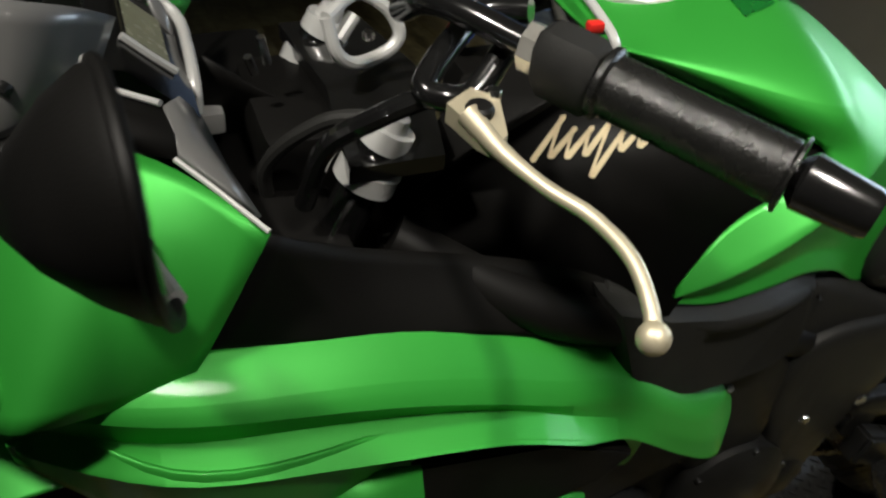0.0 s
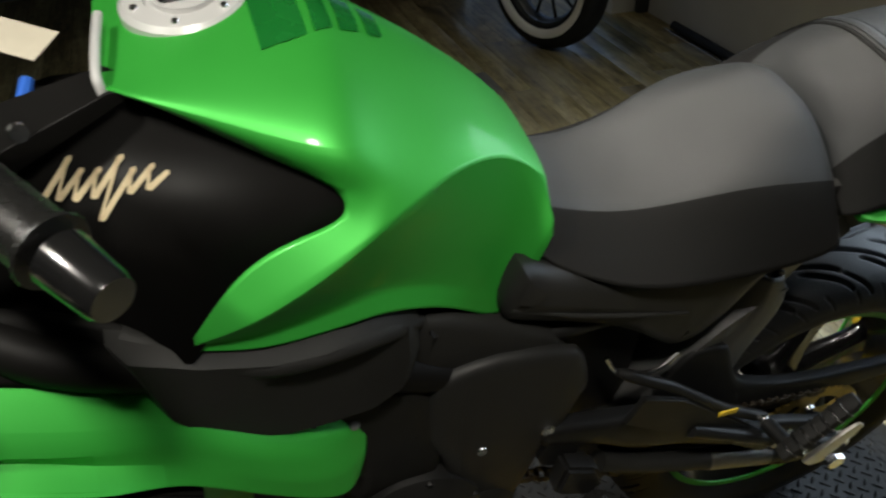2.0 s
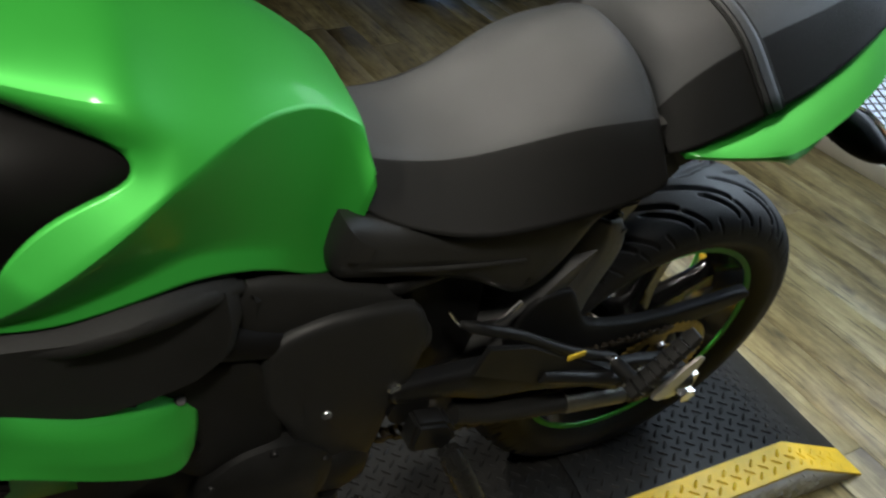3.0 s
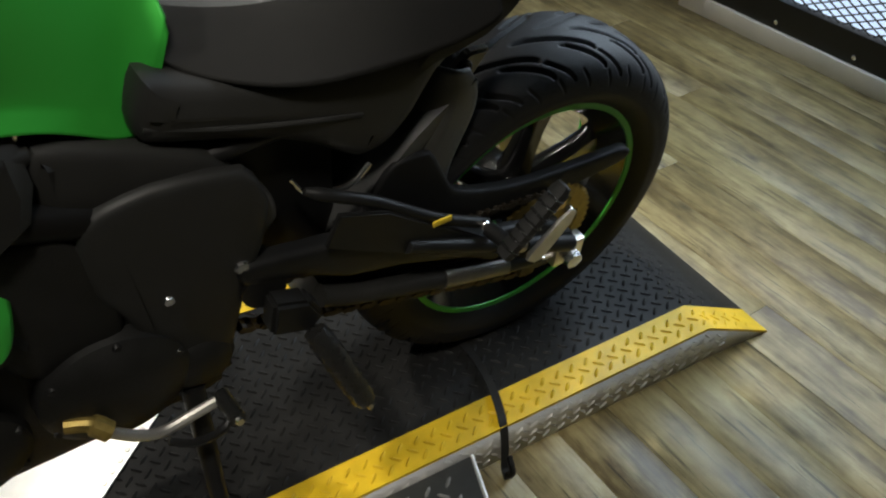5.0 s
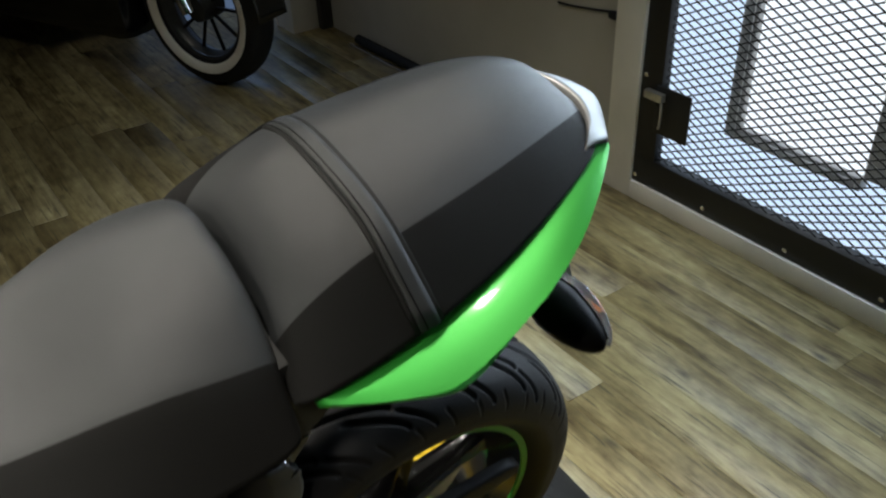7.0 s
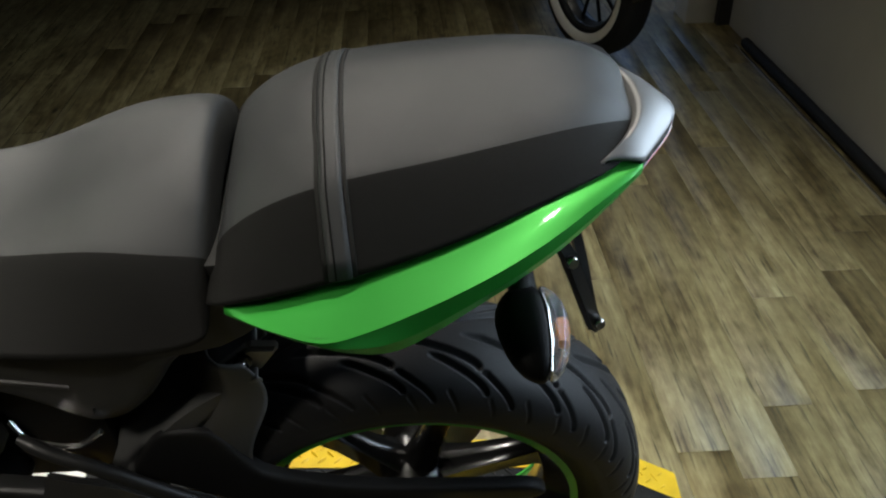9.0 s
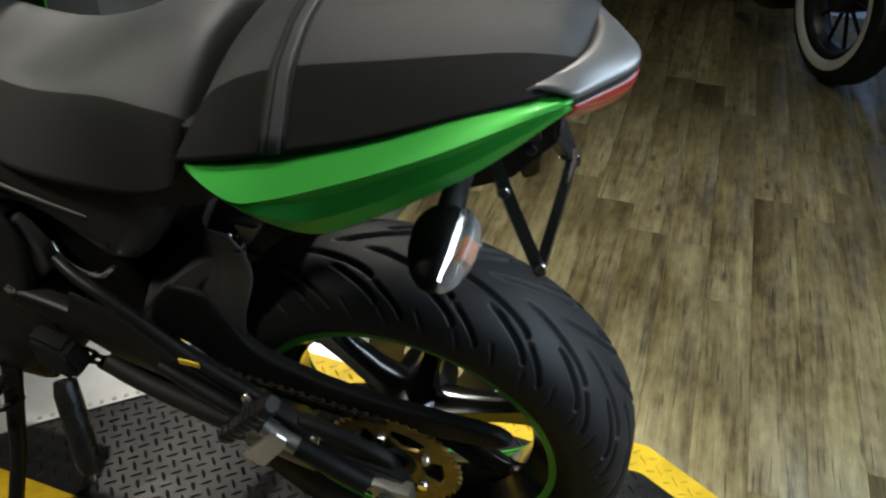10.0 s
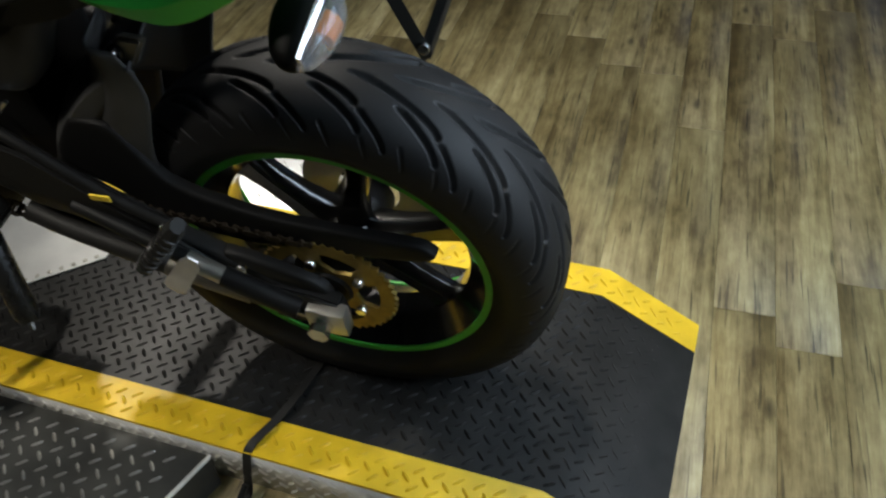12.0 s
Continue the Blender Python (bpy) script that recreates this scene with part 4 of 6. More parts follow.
# engine
eng = part("engine", box(-0.98, -0.56, -0.125, 0.125, 0.30, 0.55, 0.03), ENGINE, bike, "black cast parallel-twin engine")
part("cylinder_block", loft([[Vector((-0.86 - 0.10 * f, 0, 0.53 + 0.24 * f)) + Vector((0.10 * u, 0.145 * v, 0.04 * u)) for u, v in ((1, 0.9), (0.9, 1), (-0.9, 1), (-1, 0.9), (-1, -0.9), (-0.9, -1), (0.9, -1), (1, -0.9))] for f in (0, 0.5, 1)]), ENGINE, eng)
for cx, cz, r, d in ((-0.70, 0.43, 0.095, 0.165), (-0.88, 0.41, 0.075, 0.16), (-0.60, 0.40, 0.055, 0.15)):
    cov = part("crankcase_cover", lathe([(0.0, -d), (r * 0.45, -d), (r * 0.8, -d + 0.008), (r * 0.97, -d + 0.02), (r, -d + 0.04), (r, -0.10)], 40, "y", (cx, 0, cz)), ENGINE, eng, "round black engine side cover")
    for k in range(6):
        a = radians(60 * k + 20)
        bolt((cx + r * 0.9 * math.cos(a), -d + 0.018, cz + r * 0.9 * math.sin(a)), (0, -1, 0), cov, BLACK_STEEL, 0.006)
part("exhaust_collector", tube(curve_points([(-1.02, -0.05, 0.62), (-1.12, -0.05, 0.45), (-1.02, -0.04, 0.30), (-0.90, 0.0, 0.24), (-0.80, 0.03, 0.25)]), 0.022, 12), BLACK_STEEL, bike)
part("muffler", box(-0.96, -0.66, 0.0, 0.14, 0.20, 0.31, 0.03), BLACK_STEEL, bike)
part("shock_absorber", tube([(-0.56, 0.10, 0.66), (-0.37, 0.11, 0.56)], 0.028, 16), BLACK_STEEL, bike)
part("wiring_cover", pillow([(-0.505, 0.655), (-0.488, 0.664), (-0.464, 0.622), (-0.462, 0.590), (-0.484, 0.566), (-0.500, 0.600)], -0.095, -0.118, 0.006), HUGGER, bike, "grey black plastic pivot cover")

# side stand, gear lever
stand = part("side_stand", tube([(-0.615, -0.14, 0.36), (-0.63, -0.20, 0.20), (-0.645, -0.262, 0.082)], [0.016, 0.013, 0.012], 12), BLACK_STEEL, bike, "black steel side stand, folded out")
part("stand_foot", loft([[Vector((-0.65, -0.268, 0.066)) + Vector((0.045 * u, 0.024 * v, h)) for u, v in ((1, 0), (0.5, 0.9), (-0.5, 0.9), (-1, 0), (-0.5, -0.9), (0.5, -0.9))] for h in (-0.006, 0.0, 0.006)]), BLACK_STEEL, stand)
gear = part("gear_lever", tube(curve_points([(-0.586, -0.185, 0.378), (-0.630, -0.186, 0.371), (-0.670, -0.187, 0.366), (-0.700, -0.187, 0.382), (-0.730, -0.180, 0.408)]), 0.0075, 10), ALU, bike, "worn alloy gear lever")
part("gear_toe_peg", tube([(-0.590, -0.180, 0.376), (-0.587, -0.232, 0.388)], 0.0115, 12), GRIP_RUBBER, gear)
part("toe_peg_tip", tube([(-0.587, -0.231, 0.388), (-0.586, -0.238, 0.390)], [0.007, 0.005], 10), CHROME, gear)
part("gear_linkage", tube(curve_points([(-0.728, -0.180, 0.408), (-0.745, -0.170, 0.425), (-0.770, -0.160, 0.428)]), [0.014] * 8 + [0.010] * 9, 10), GOLD, gear, "brown linkage joint")
part("stand_spring", tube(curve_points([(-0.57, -0.18, 0.345), (-0.60, -0.20, 0.33), (-0.64, -0.21, 0.345), (-0.67, -0.20, 0.36)]), 0.006, 8), BLACK_STEEL, stand)

# ---- bodywork ----
# front of the tank: lip, foot, knee, crease and upper edge of the recess, section by section
tank_flank = (
    (-0.955, (-0.14, 0.86), (-0.14, 0.865), (-0.14, 0.87), (-0.14, 0.88), (-0.006, 1.06)),
    (-0.925, (-0.148, 0.862), (-0.147, 0.868), (-0.151, 0.873), (-0.148, 0.88), (-0.014, 1.047)),
    (-0.87, (-0.151, 0.846), (-0.146, 0.858), (-0.165, 0.898), (-0.128, 0.942), (-0.058, 1.03)),
    (-0.81, (-0.146, 0.846), (-0.138, 0.862), (-0.168, 0.938), (-0.132, 0.966), (-0.1, 1.012)),
    (-0.775, (-0.141, 0.845), (-0.132, 0.864), (-0.162, 0.959), (-0.134, 0.978), (-0.122, 0.998)),
)
# the same sections over the top: upper flank, shoulder and crown
tank_crown = (
    ((-0.957, -0.020, 1.067), (-0.961, 0.018, 1.059), (-0.963, 0.095, 1.057)),
    ((-0.926, -0.050, 1.066), (-0.928, -0.002, 1.067), (-0.928, 0.095, 1.073)),
    ((-0.869, -0.084, 1.054), (-0.867, -0.024, 1.077), (-0.866, 0.095, 1.087)),
    ((-0.806, -0.124, 1.042), (-0.800, -0.037, 1.079), (-0.798, 0.088, 1.093)),
    ((-0.769, -0.136, 1.039), (-0.763, -0.040, 1.076), (-0.760, 0.081, 1.092)),
)
# behind the recess a crisp crease climbs to the rear top: lip, foot, crease, facet, shoulder and crown
tank_rear = (
    (-0.742, (-0.133, 0.842), (-0.122, 0.866), (-0.150, 0.974), (-0.144, 0.990), (-0.138, 1.000), (-0.112, 1.026), (-0.020, 1.068), (0.075, 1.080)),
    (-0.697, (-0.123, 0.826), (-0.112, 0.850), (-0.127, 0.985), (-0.113, 0.996), (-0.098, 1.006), (-0.065, 1.022), (0.000, 1.045), (0.072, 1.056)),
    (-0.650, (-0.112, 0.800), (-0.102, 0.826), (-0.094, 0.985), (-0.080, 0.992), (-0.066, 0.999), (-0.040, 1.008), (0.010, 1.018), (0.066, 1.025)),
    (-0.590, (-0.098, 0.742), (-0.092, 0.782), (-0.058, 0.958), (-0.046, 0.962), (-0.036, 0.966), (-0.018, 0.970), (0.015, 0.976), (0.058, 0.980)),
    (-0.562, (-0.097, 0.805), (-0.094, 0.830), (-0.056, 0.935), (-0.046, 0.939), (-0.036, 0.942), (-0.018, 0.946), (0.015, 0.950), (0.055, 0.953)),
    (-0.540, (-0.092, 0.862), (-0.088, 0.876), (-0.055, 0.914), (-0.045, 0.919), (-0.035, 0.922), (-0.020, 0.925), (0.010, 0.928), (0.050, 0.930)),
)


def tank_row(near, top):
    return near + [top] + [Vector((p.x, top.y + 0.62 * (top.y - p.y), p.z)) for p in near[::-1]]


rows = []
for (x, *low), (flank, shoulder, crown) in zip(tank_flank, tank_crown):
    rows.append(tank_row([Vector((x, y, z)) for y, z in low] + [Vector(flank), Vector(shoulder)], Vector(crown)))
for x, *pts in tank_rear:
    *near, top = [Vector((x, y, z)) for y, z in pts]
    rows.append(tank_row(near, top))
tank = part("fuel_tank", grid(rows, lambda i, j: not (i < 4 and j in (3, 10)) and not (i < 1 and j in (0, 1, 2, 11, 12, 13)), {2: 0.92, 12: 0.92, 1: 0.6, 13: 0.6}), GREEN, bike, "glossy pearl green fuel tank", 48)
thick(soft(tank, 3), 0.004)
CAPM = Matrix.Translation((-0.874, 0.098, 1.077)) @ Matrix.Rotation(radians(-4), 4, "Y") @ Matrix.Rotation(radians(4), 4, "X")


def turned(bm):
    bm.transform(CAPM)
    return bm


cap = part("fuel_cap", turned(lathe([(0.0, 0.010), (0.024, 0.010), (0.026, 0.013), (0.030, 0.013), (0.031, 0.008), (0.036, 0.008), (0.038, 0.012), (0.056, 0.011), (0.061, 0.006), (0.062, -0.02)], 48, "z")), SILVER_PAINT, tank, "bright silver fuel cap ring")
part("cap_flap", turned(box(-0.024, 0.024, -0.012, 0.012, 0.011, 0.018, 0.003)), BLACK_GLOSS, cap)
for k in range(6):
    a = radians(60 * k + 15)
    part("bolt", turned(add_bolt(bmesh.new(), (0.048 * math.cos(a), 0.048 * math.sin(a), 0.011), (0, 0, 1), 0.004, 0.003)), CHROME, cap)
part("tank_edge_strip", tube(curve_points([(-0.953, 0.085, 1.082), (-0.958, 0.03, 1.079), (-0.960, -0.006, 1.072), (-0.957, -0.014, 1.055)]), 0.0045, 10), SILVER_PAINT, tank, "white edge strip at the front of the tank")
# four glossy darker green segments wrapped onto the tank top
TANK_SEGMENT = material("dark_green_segment", (0.008, 0.15, 0.022), 0.25, 0.2, 20, 0.06, coat=0.8)
for corners in (((-0.822, -0.015), (-0.772, 0.0), (-0.772, 0.095), (-0.822, 0.095)), ((-0.760, 0.005), (-0.728, 0.015), (-0.728, 0.095), (-0.760, 0.095)), ((-0.716, 0.015), (-0.690, 0.022), (-0.690, 0.092), (-0.716, 0.095)), ((-0.678, 0.022), (-0.655, 0.03), (-0.655, 0.085), (-0.678, 0.09))):
    a, b, c, d = [Vector((x, y, 1.12)) for x, y in corners]
    seg = part("tank_segment", grid([[a.lerp(b, u / 6).lerp(d.lerp(c, u / 6), v / 10) for v in range(11)] for u in range(7)]), TANK_SEGMENT, tank, "dark green segment on the tank top", 80)
    wrap = seg.modifiers.new("wrap", "SHRINKWRAP")
    wrap.target, wrap.offset, wrap.wrap_method = tank, 0.0012, "NEAREST_SURFACEPOINT"

# black side panel in the tank's recess, with a pale script
PN, PD = Vector((-0.335, -0.737, 0.587)), 0.928


def on_panel(x, z, out=0.0):
    return Vector((x, (PD - PN.x * x - PN.z * z) / PN.y, z)) + PN * out


for sgn in (1, -1):
    bm = bmesh.new()
    f = bm.faces.new([bm.verts.new(Vector((p.x, p.y * sgn, p.z))) for p in [on_panel(x, z) for x, z in ((-0.955, 1.065), (-0.86, 1.04), (-0.775, 1.005), (-0.775, 0.97), (-0.86, 0.93), (-0.93, 0.855), (-1.08, 0.83), (-1.16, 0.92), (-1.08, 1.02))]])
    side_panel = thick(part("tank_side_panel", bm, BLACK_PANEL, bike, "matt black panel with a pale script emblem", 80), 0.003, 0.0)
    if sgn > 0:
        # slanted strokes of the emblem, as plain shapes
        px, pz = Vector((0.105, 0.0, 0.018)), Vector((0.022, 0.0, 0.032))

        def stroke(u0, v0, u1, v1, w=0.0042):
            a, b = Vector((-1.033, 0, 0.962)) + px * u0 + pz * v0, Vector((-1.033, 0, 0.962)) + px * u1 + pz * v1
            p, q = on_panel(a.x, a.z, 0.0026), on_panel(b.x, b.z, 0.0026)
            d = (q - p).normalized()
            n = d.cross(PN).normalized() * w / 2
            bm = bmesh.new()
            bot = [bm.verts.new(c) for c in (p - d * w * 0.4, p + n, q + n * 0.8, q + d * w * 0.4, q - n * 0.8, p - n)]
            face = bm.faces.new(bot)
            r = bmesh.ops.extrude_face_region(bm, geom=[face])
            bmesh.ops.translate(bm, verts=[v for v in r["geom"] if isinstance(v, bmesh.types.BMVert)], vec=PN * 0.0006)
            part("emblem_stroke", bm, DECAL, side_panel, "pale gold emblem stroke")

        heights = (0.0, 1.05, 0.05, 0.72, 0.0, 0.70, 0.02, 0.95, -0.55, 0.62, 0.05, 0.66, 0.10, 0.45)
        for k, (low_end, high_end) in enumerate(zip(heights, heights[1:])):
            stroke(0.02 + 0.074 * k, low_end, 0.02 + 0.074 * (k + 1) + (0.02 if k % 2 == 0 else -0.02), high_end, 0.0058 if k % 2 == 0 else 0.0034)

# trim below the tank
trim_low = [(-1.00, 0.885), (-0.93, 0.858), (-0.86, 0.842), (-0.80, 0.842), (-0.74, 0.832), (-0.70, 0.815), (-0.70, 0.77), (-0.715, 0.735), (-0.75, 0.712), (-0.80, 0.700), (-0.85, 0.698), (-0.90, 0.715), (-0.94, 0.75), (-0.97, 0.79)]
for sgn in (-1, 1):
    bm = bmesh.new()
    mid = [Vector((x + 0.0, (0.140 + 0.010 * math.sin((z - 0.70) / 0.18 * math.pi) - 0.034 * min(1, max(0, (x + 0.80) / 0.10)) * min(1, max(0, (z - 0.72) / 0.08))) * sgn, z)) for x, z in trim_low]
    n = len(mid)
    inner = [Vector((p.x * 0.9 - 0.085, p.y + 0.016 * sgn, p.z * 0.86 + 0.109)) for p in mid]
    a = [bm.verts.new(p + Vector((0, -0.02 * sgn, 0))) for p in mid]
    b = [bm.verts.new(p) for p in mid]
    d = [bm.verts.new(p) for p in inner]
    for k in range(n):
        q = (k + 1) % n
        bm.faces.new((a[k], a[q], b[q], b[k]))
        bm.faces.new((b[k], b[q], d[q], d[k]))
    bm.faces.new(d)
    part("frame_cover", bm, BLACK_PLASTIC, bike, "black plastic frame cover under the tank", 30)
    part("cover_roll", tube(curve_points([(-0.990, 0.122 * sgn, 0.872), (-0.930, 0.143 * sgn, 0.842), (-0.860, 0.152 * sgn, 0.824), (-0.800, 0.150 * sgn, 0.822), (-0.745, 0.133 * sgn, 0.812), (-0.700, 0.108 * sgn, 0.792)]), 0.013, 14), BLACK_PLASTIC, bike, "rounded black roll under the tank edge")
    part("rear_frame_cover", pillow([(-0.690, 0.800), (-0.610, 0.768), (-0.530, 0.722), (-0.500, 0.672), (-0.540, 0.640), (-0.620, 0.668), (-0.700, 0.690), (-0.712, 0.745)], 0.085 * sgn, 0.122 * sgn, 0.014, 0.004), BLACK_PLASTIC, bike, "black plastic cover behind the tank")

# seats
def seat_loft(stations, middle, wider):
    """Seat body: per station x at top and foot, half-widths and heights of foot, crease and a nearly flat top round the middle line."""
    out = []
    for xt, xs, zc, ye, ze, yb, zb in stations:
        near = [(xs, -yb, zb), (xs * 0.75 + xt * 0.25, -(yb * 0.42 + ye * 0.58) - 0.004, zb * 0.45 + ze * 0.55), (xs * 0.35 + xt * 0.65, -ye, ze), (xt, -ye * 0.62, ze * 0.38 + zc * 0.62), (xt, -ye * 0.22, zc - 0.002)]
        far = [(x, 2 * middle - y + wider, z + 0.004) for x, y, z in near]
        out.append(near + [(xt, middle, zc)] + far[::-1])
    return out


def shade_sides(ob, dark, n_side):
    """The side walls of a seat take the darker vinyl: shade put into the colour."""
    ob.data.materials.append(dark)
    per = 10
    for k, p in enumerate(ob.data.polygons):
        if k % per in n_side:
            p.material_index = 1


SEAT_A = [(-0.556, -0.560, 0.876, 0.040, 0.872, 0.078, 0.856), (-0.546, -0.554, 0.880, 0.044, 0.874, 0.090, 0.836), (-0.52, -0.53, 0.870, 0.048, 0.863, 0.104, 0.816), (-0.44, -0.445, 0.851, 0.060, 0.845, 0.137, 0.789), (-0.365, -0.365, 0.869, 0.076, 0.860, 0.146, 0.786), (-0.312, -0.312, 0.899, 0.092, 0.876, 0.150, 0.788), (-0.270, -0.268, 0.918, 0.102, 0.882, 0.154, 0.792), (-0.228, -0.225, 0.929, 0.109, 0.880, 0.158, 0.801), (-0.190, -0.194, 0.934, 0.110, 0.876, 0.158, 0.812), (-0.178, -0.186, 0.922, 0.106, 0.868, 0.152, 0.816), (-0.176, -0.184, 0.880, 0.098, 0.850, 0.144, 0.820)]
seat = part("rider_seat", grid(seat_loft(SEAT_A, 0.010, 0.012), None, {2: 0.25, 8: 0.25}), SEAT, bike, "grey vinyl rider seat, side shade put into its colour", 80)
shade_sides(seat, SEAT_SIDE, (0, 1, 8, 9))
thick(soft(seat, 3), 0.004)
SEAT_B = [(-0.172, -0.184, 0.884, 0.085, 0.866, 0.135, 0.843), (-0.162, -0.175, 0.922, 0.090, 0.888, 0.147, 0.850), (-0.122, -0.137, 0.952, 0.092, 0.920, 0.153, 0.862), (-0.065, -0.075, 0.971, 0.091, 0.944, 0.158, 0.882), (0.03, 0.02, 0.981, 0.084, 0.957, 0.148, 0.905), (0.105, 0.10, 0.990, 0.073, 0.968, 0.128, 0.930), (0.160, 0.158, 0.990, 0.060, 0.972, 0.106, 0.942), (0.198, 0.194, 0.980, 0.046, 0.966, 0.088, 0.948), (0.218, 0.212, 0.962, 0.034, 0.958, 0.066, 0.952)]
pillion = part("pillion_seat", grid(seat_loft(SEAT_B, 0.014, 0.0), None, {2: 0.6, 8: 0.6}), SEAT, bike, "grey vinyl pillion seat with a strap across", 80)
shade_sides(pillion, SEAT_SIDE, (0, 1, 8, 9))
thick(soft(pillion, 3), 0.004)


def seat_band(shift, width, mat, lift_by, name):
    """A narrow band laid over the pillion seat; at the crown it runs further back than at the sides."""
    rows = []
    for dx in (-width / 2, -width / 4, 0, width / 4, width / 2):
        row = []
        for k in range(25):
            u = k / 12 - 1
            drop = max(0, abs(u) - 0.5) / 0.5
            x = -0.068 + 0.012 * drop + shift + dx
            row.append((x, 0.014 + 0.172 * u, 0.978 - 0.090 * drop))
        rows.append(row)
    band = part(name, grid(rows), mat, pillion, "", 80)
    wrap = band.modifiers.new("wrap", "SHRINKWRAP")
    wrap.target, wrap.offset, wrap.wrap_method = pillion, lift_by, "NEAREST_SURFACEPOINT"
    return thick(band, 0.0012, 0.0)


seat_band(0.0, 0.022, SEAT, 0.0020, "strap")
# black bands draw the shade in the gaps along both strap edges
for shift in (-0.0135, 0.0135):
    seat_band(shift, 0.0042, BLACK_PLASTIC, 0.0010, "strap_gap_shade")
seat_band(-0.004, 0.0014, SEAT_SIDE, 0.0030, "strap_stitch")

part("seat_base", box(-0.215, -0.10, -0.112, 0.125, 0.79, 0.868, 0.01), BLACK_PLASTIC, bike, "black seat base")

# side covers under the seat
for sgn in (-1, 1):
    part("side_cover", pillow([(-0.600, 0.795), (-0.580, 0.838), (-0.545, 0.824), (-0.435, 0.790), (-0.300, 0.787), (-0.200, 0.806), (-0.160, 0.838), (-0.150, 0.815), (-0.200, 0.765), (-0.240, 0.728), (-0.272, 0.676), (-0.308, 0.640), (-0.350, 0.634), (-0.408, 0.678), (-0.445, 0.700), (-0.510, 0.728), (-0.592, 0.758)], 0.085 * sgn, 0.121 * sgn, 0.022, 0.006), COVER, bike, "black plastic side cover under the seat")
    part("cover_ridge", tube(curve_points([(-0.590, 0.117 * sgn, 0.782), (-0.500, 0.123 * sgn, 0.752), (-0.420, 0.125 * sgn, 0.730), (-0.350, 0.124 * sgn, 0.712)]), 0.0035, 8), COVER, bike, "rounded ridge of the side cover")
    # green tail panel: top edge, ridge and lower edge
    cols = ((-0.166, 0.143, 0.846, 0.147, 0.843, 0.146, 0.838), (-0.130, 0.148, 0.853, 0.176, 0.852, 0.172, 0.845), (-0.090, 0.153, 0.866, 0.201, 0.862, 0.196, 0.853), (-0.067, 0.155, 0.873, 0.211, 0.867, 0.205, 0.852), (-0.040, 0.155, 0.881, 0.210, 0.877, 0.194, 0.830), (-0.010, 0.152, 0.891, 0.206, 0.887, 0.176, 0.807), (0.030, 0.147, 0.903, 0.197, 0.900, 0.162, 0.822), (0.066, 0.140, 0.914, 0.186, 0.911, 0.149, 0.838), (0.113, 0.125, 0.930, 0.164, 0.923, 0.136, 0.864), (0.150, 0.109, 0.938, 0.139, 0.932, 0.120, 0.884), (0.190, 0.093, 0.943, 0.108, 0.939, 0.100, 0.915), (0.217, 0.080, 0.944, 0.085, 0.941, 0.083, 0.934))
    rows = []
    for k, (x, y0, z0, y1, z1, y3, z3) in enumerate(cols):
        hollow = 0.017 * math.sin(math.pi * min(1, max(0, (k - 2) / 9)))
        rows.append([(x, (y0 - 0.012) * sgn, z0 + 0.002), (x, y0 * sgn, z0), (x, (y0 * 0.5 + y1 * 0.5) * sgn, (z0 + z1) / 2 + 0.002), (x, y1 * sgn, z1), (x, (y1 * 0.62 + y3 * 0.38 - hollow) * sgn, z1 * 0.62 + z3 * 0.38), (x, (y1 * 0.40 + y3 * 0.60 + hollow * 0.2) * sgn, z1 * 0.40 + z3 * 0.60), (x, y3 * sgn, z3), (x, (y3 - 0.03) * sgn, z3 + 0.002)])
    if sgn > 0:
        rows = [[(x, y - 0.020, z - 0.014) for x, y, z in row] for row in rows]
    thick(soft(part("tail_fairing", grid(rows, None, {1: 1.0, 3: 1.0, 4: 0.5, 5: 0.8, 6: 1.0}), GREEN, bike, "pearl green tail side panel", 50), 2), 0.004)
part("tail_core", loft([[(x, y * w, z0 + (z1 - z0) * v) for y, v in ((-1, 0.1), (-0.8, 0), (0.8, 0), (1, 0.1), (1, 0.9), (0.8, 1), (-0.8, 1), (-1, 0.9))] for x, w, z0, z1 in ((-0.55, 0.085, 0.69, 0.80), (-0.25, 0.115, 0.765, 0.83), (-0.05, 0.115, 0.80, 0.87), (0.08, 0.09, 0.875, 0.93), (0.185, 0.055, 0.915, 0.95))]), BLACK_PLASTIC, bike, "black plastic under-tail")
# silver tail cowl and red tail lamp
cowl_rows = []
TAIL_IN = ((0.178, 0.086, 0.953), (0.205, 0.064, 0.962), (0.221, 0.036, 0.965), (0.226, 0.0, 0.966))
TAIL_OUT = ((0.216, 0.082, 0.948), (0.240, 0.050, 0.948), (0.260, 0.022, 0.947), (0.268, 0.0, 0.947))
LAMP_LOW = ((0.202, 0.074, 0.914), (0.228, 0.041, 0.902), (0.250, 0.018, 0.906), (0.258, 0.0, 0.906))


def both(pts):
    return [(x, -y, z) for x, y, z in pts] + [p for p in pts[::-1][1:]]


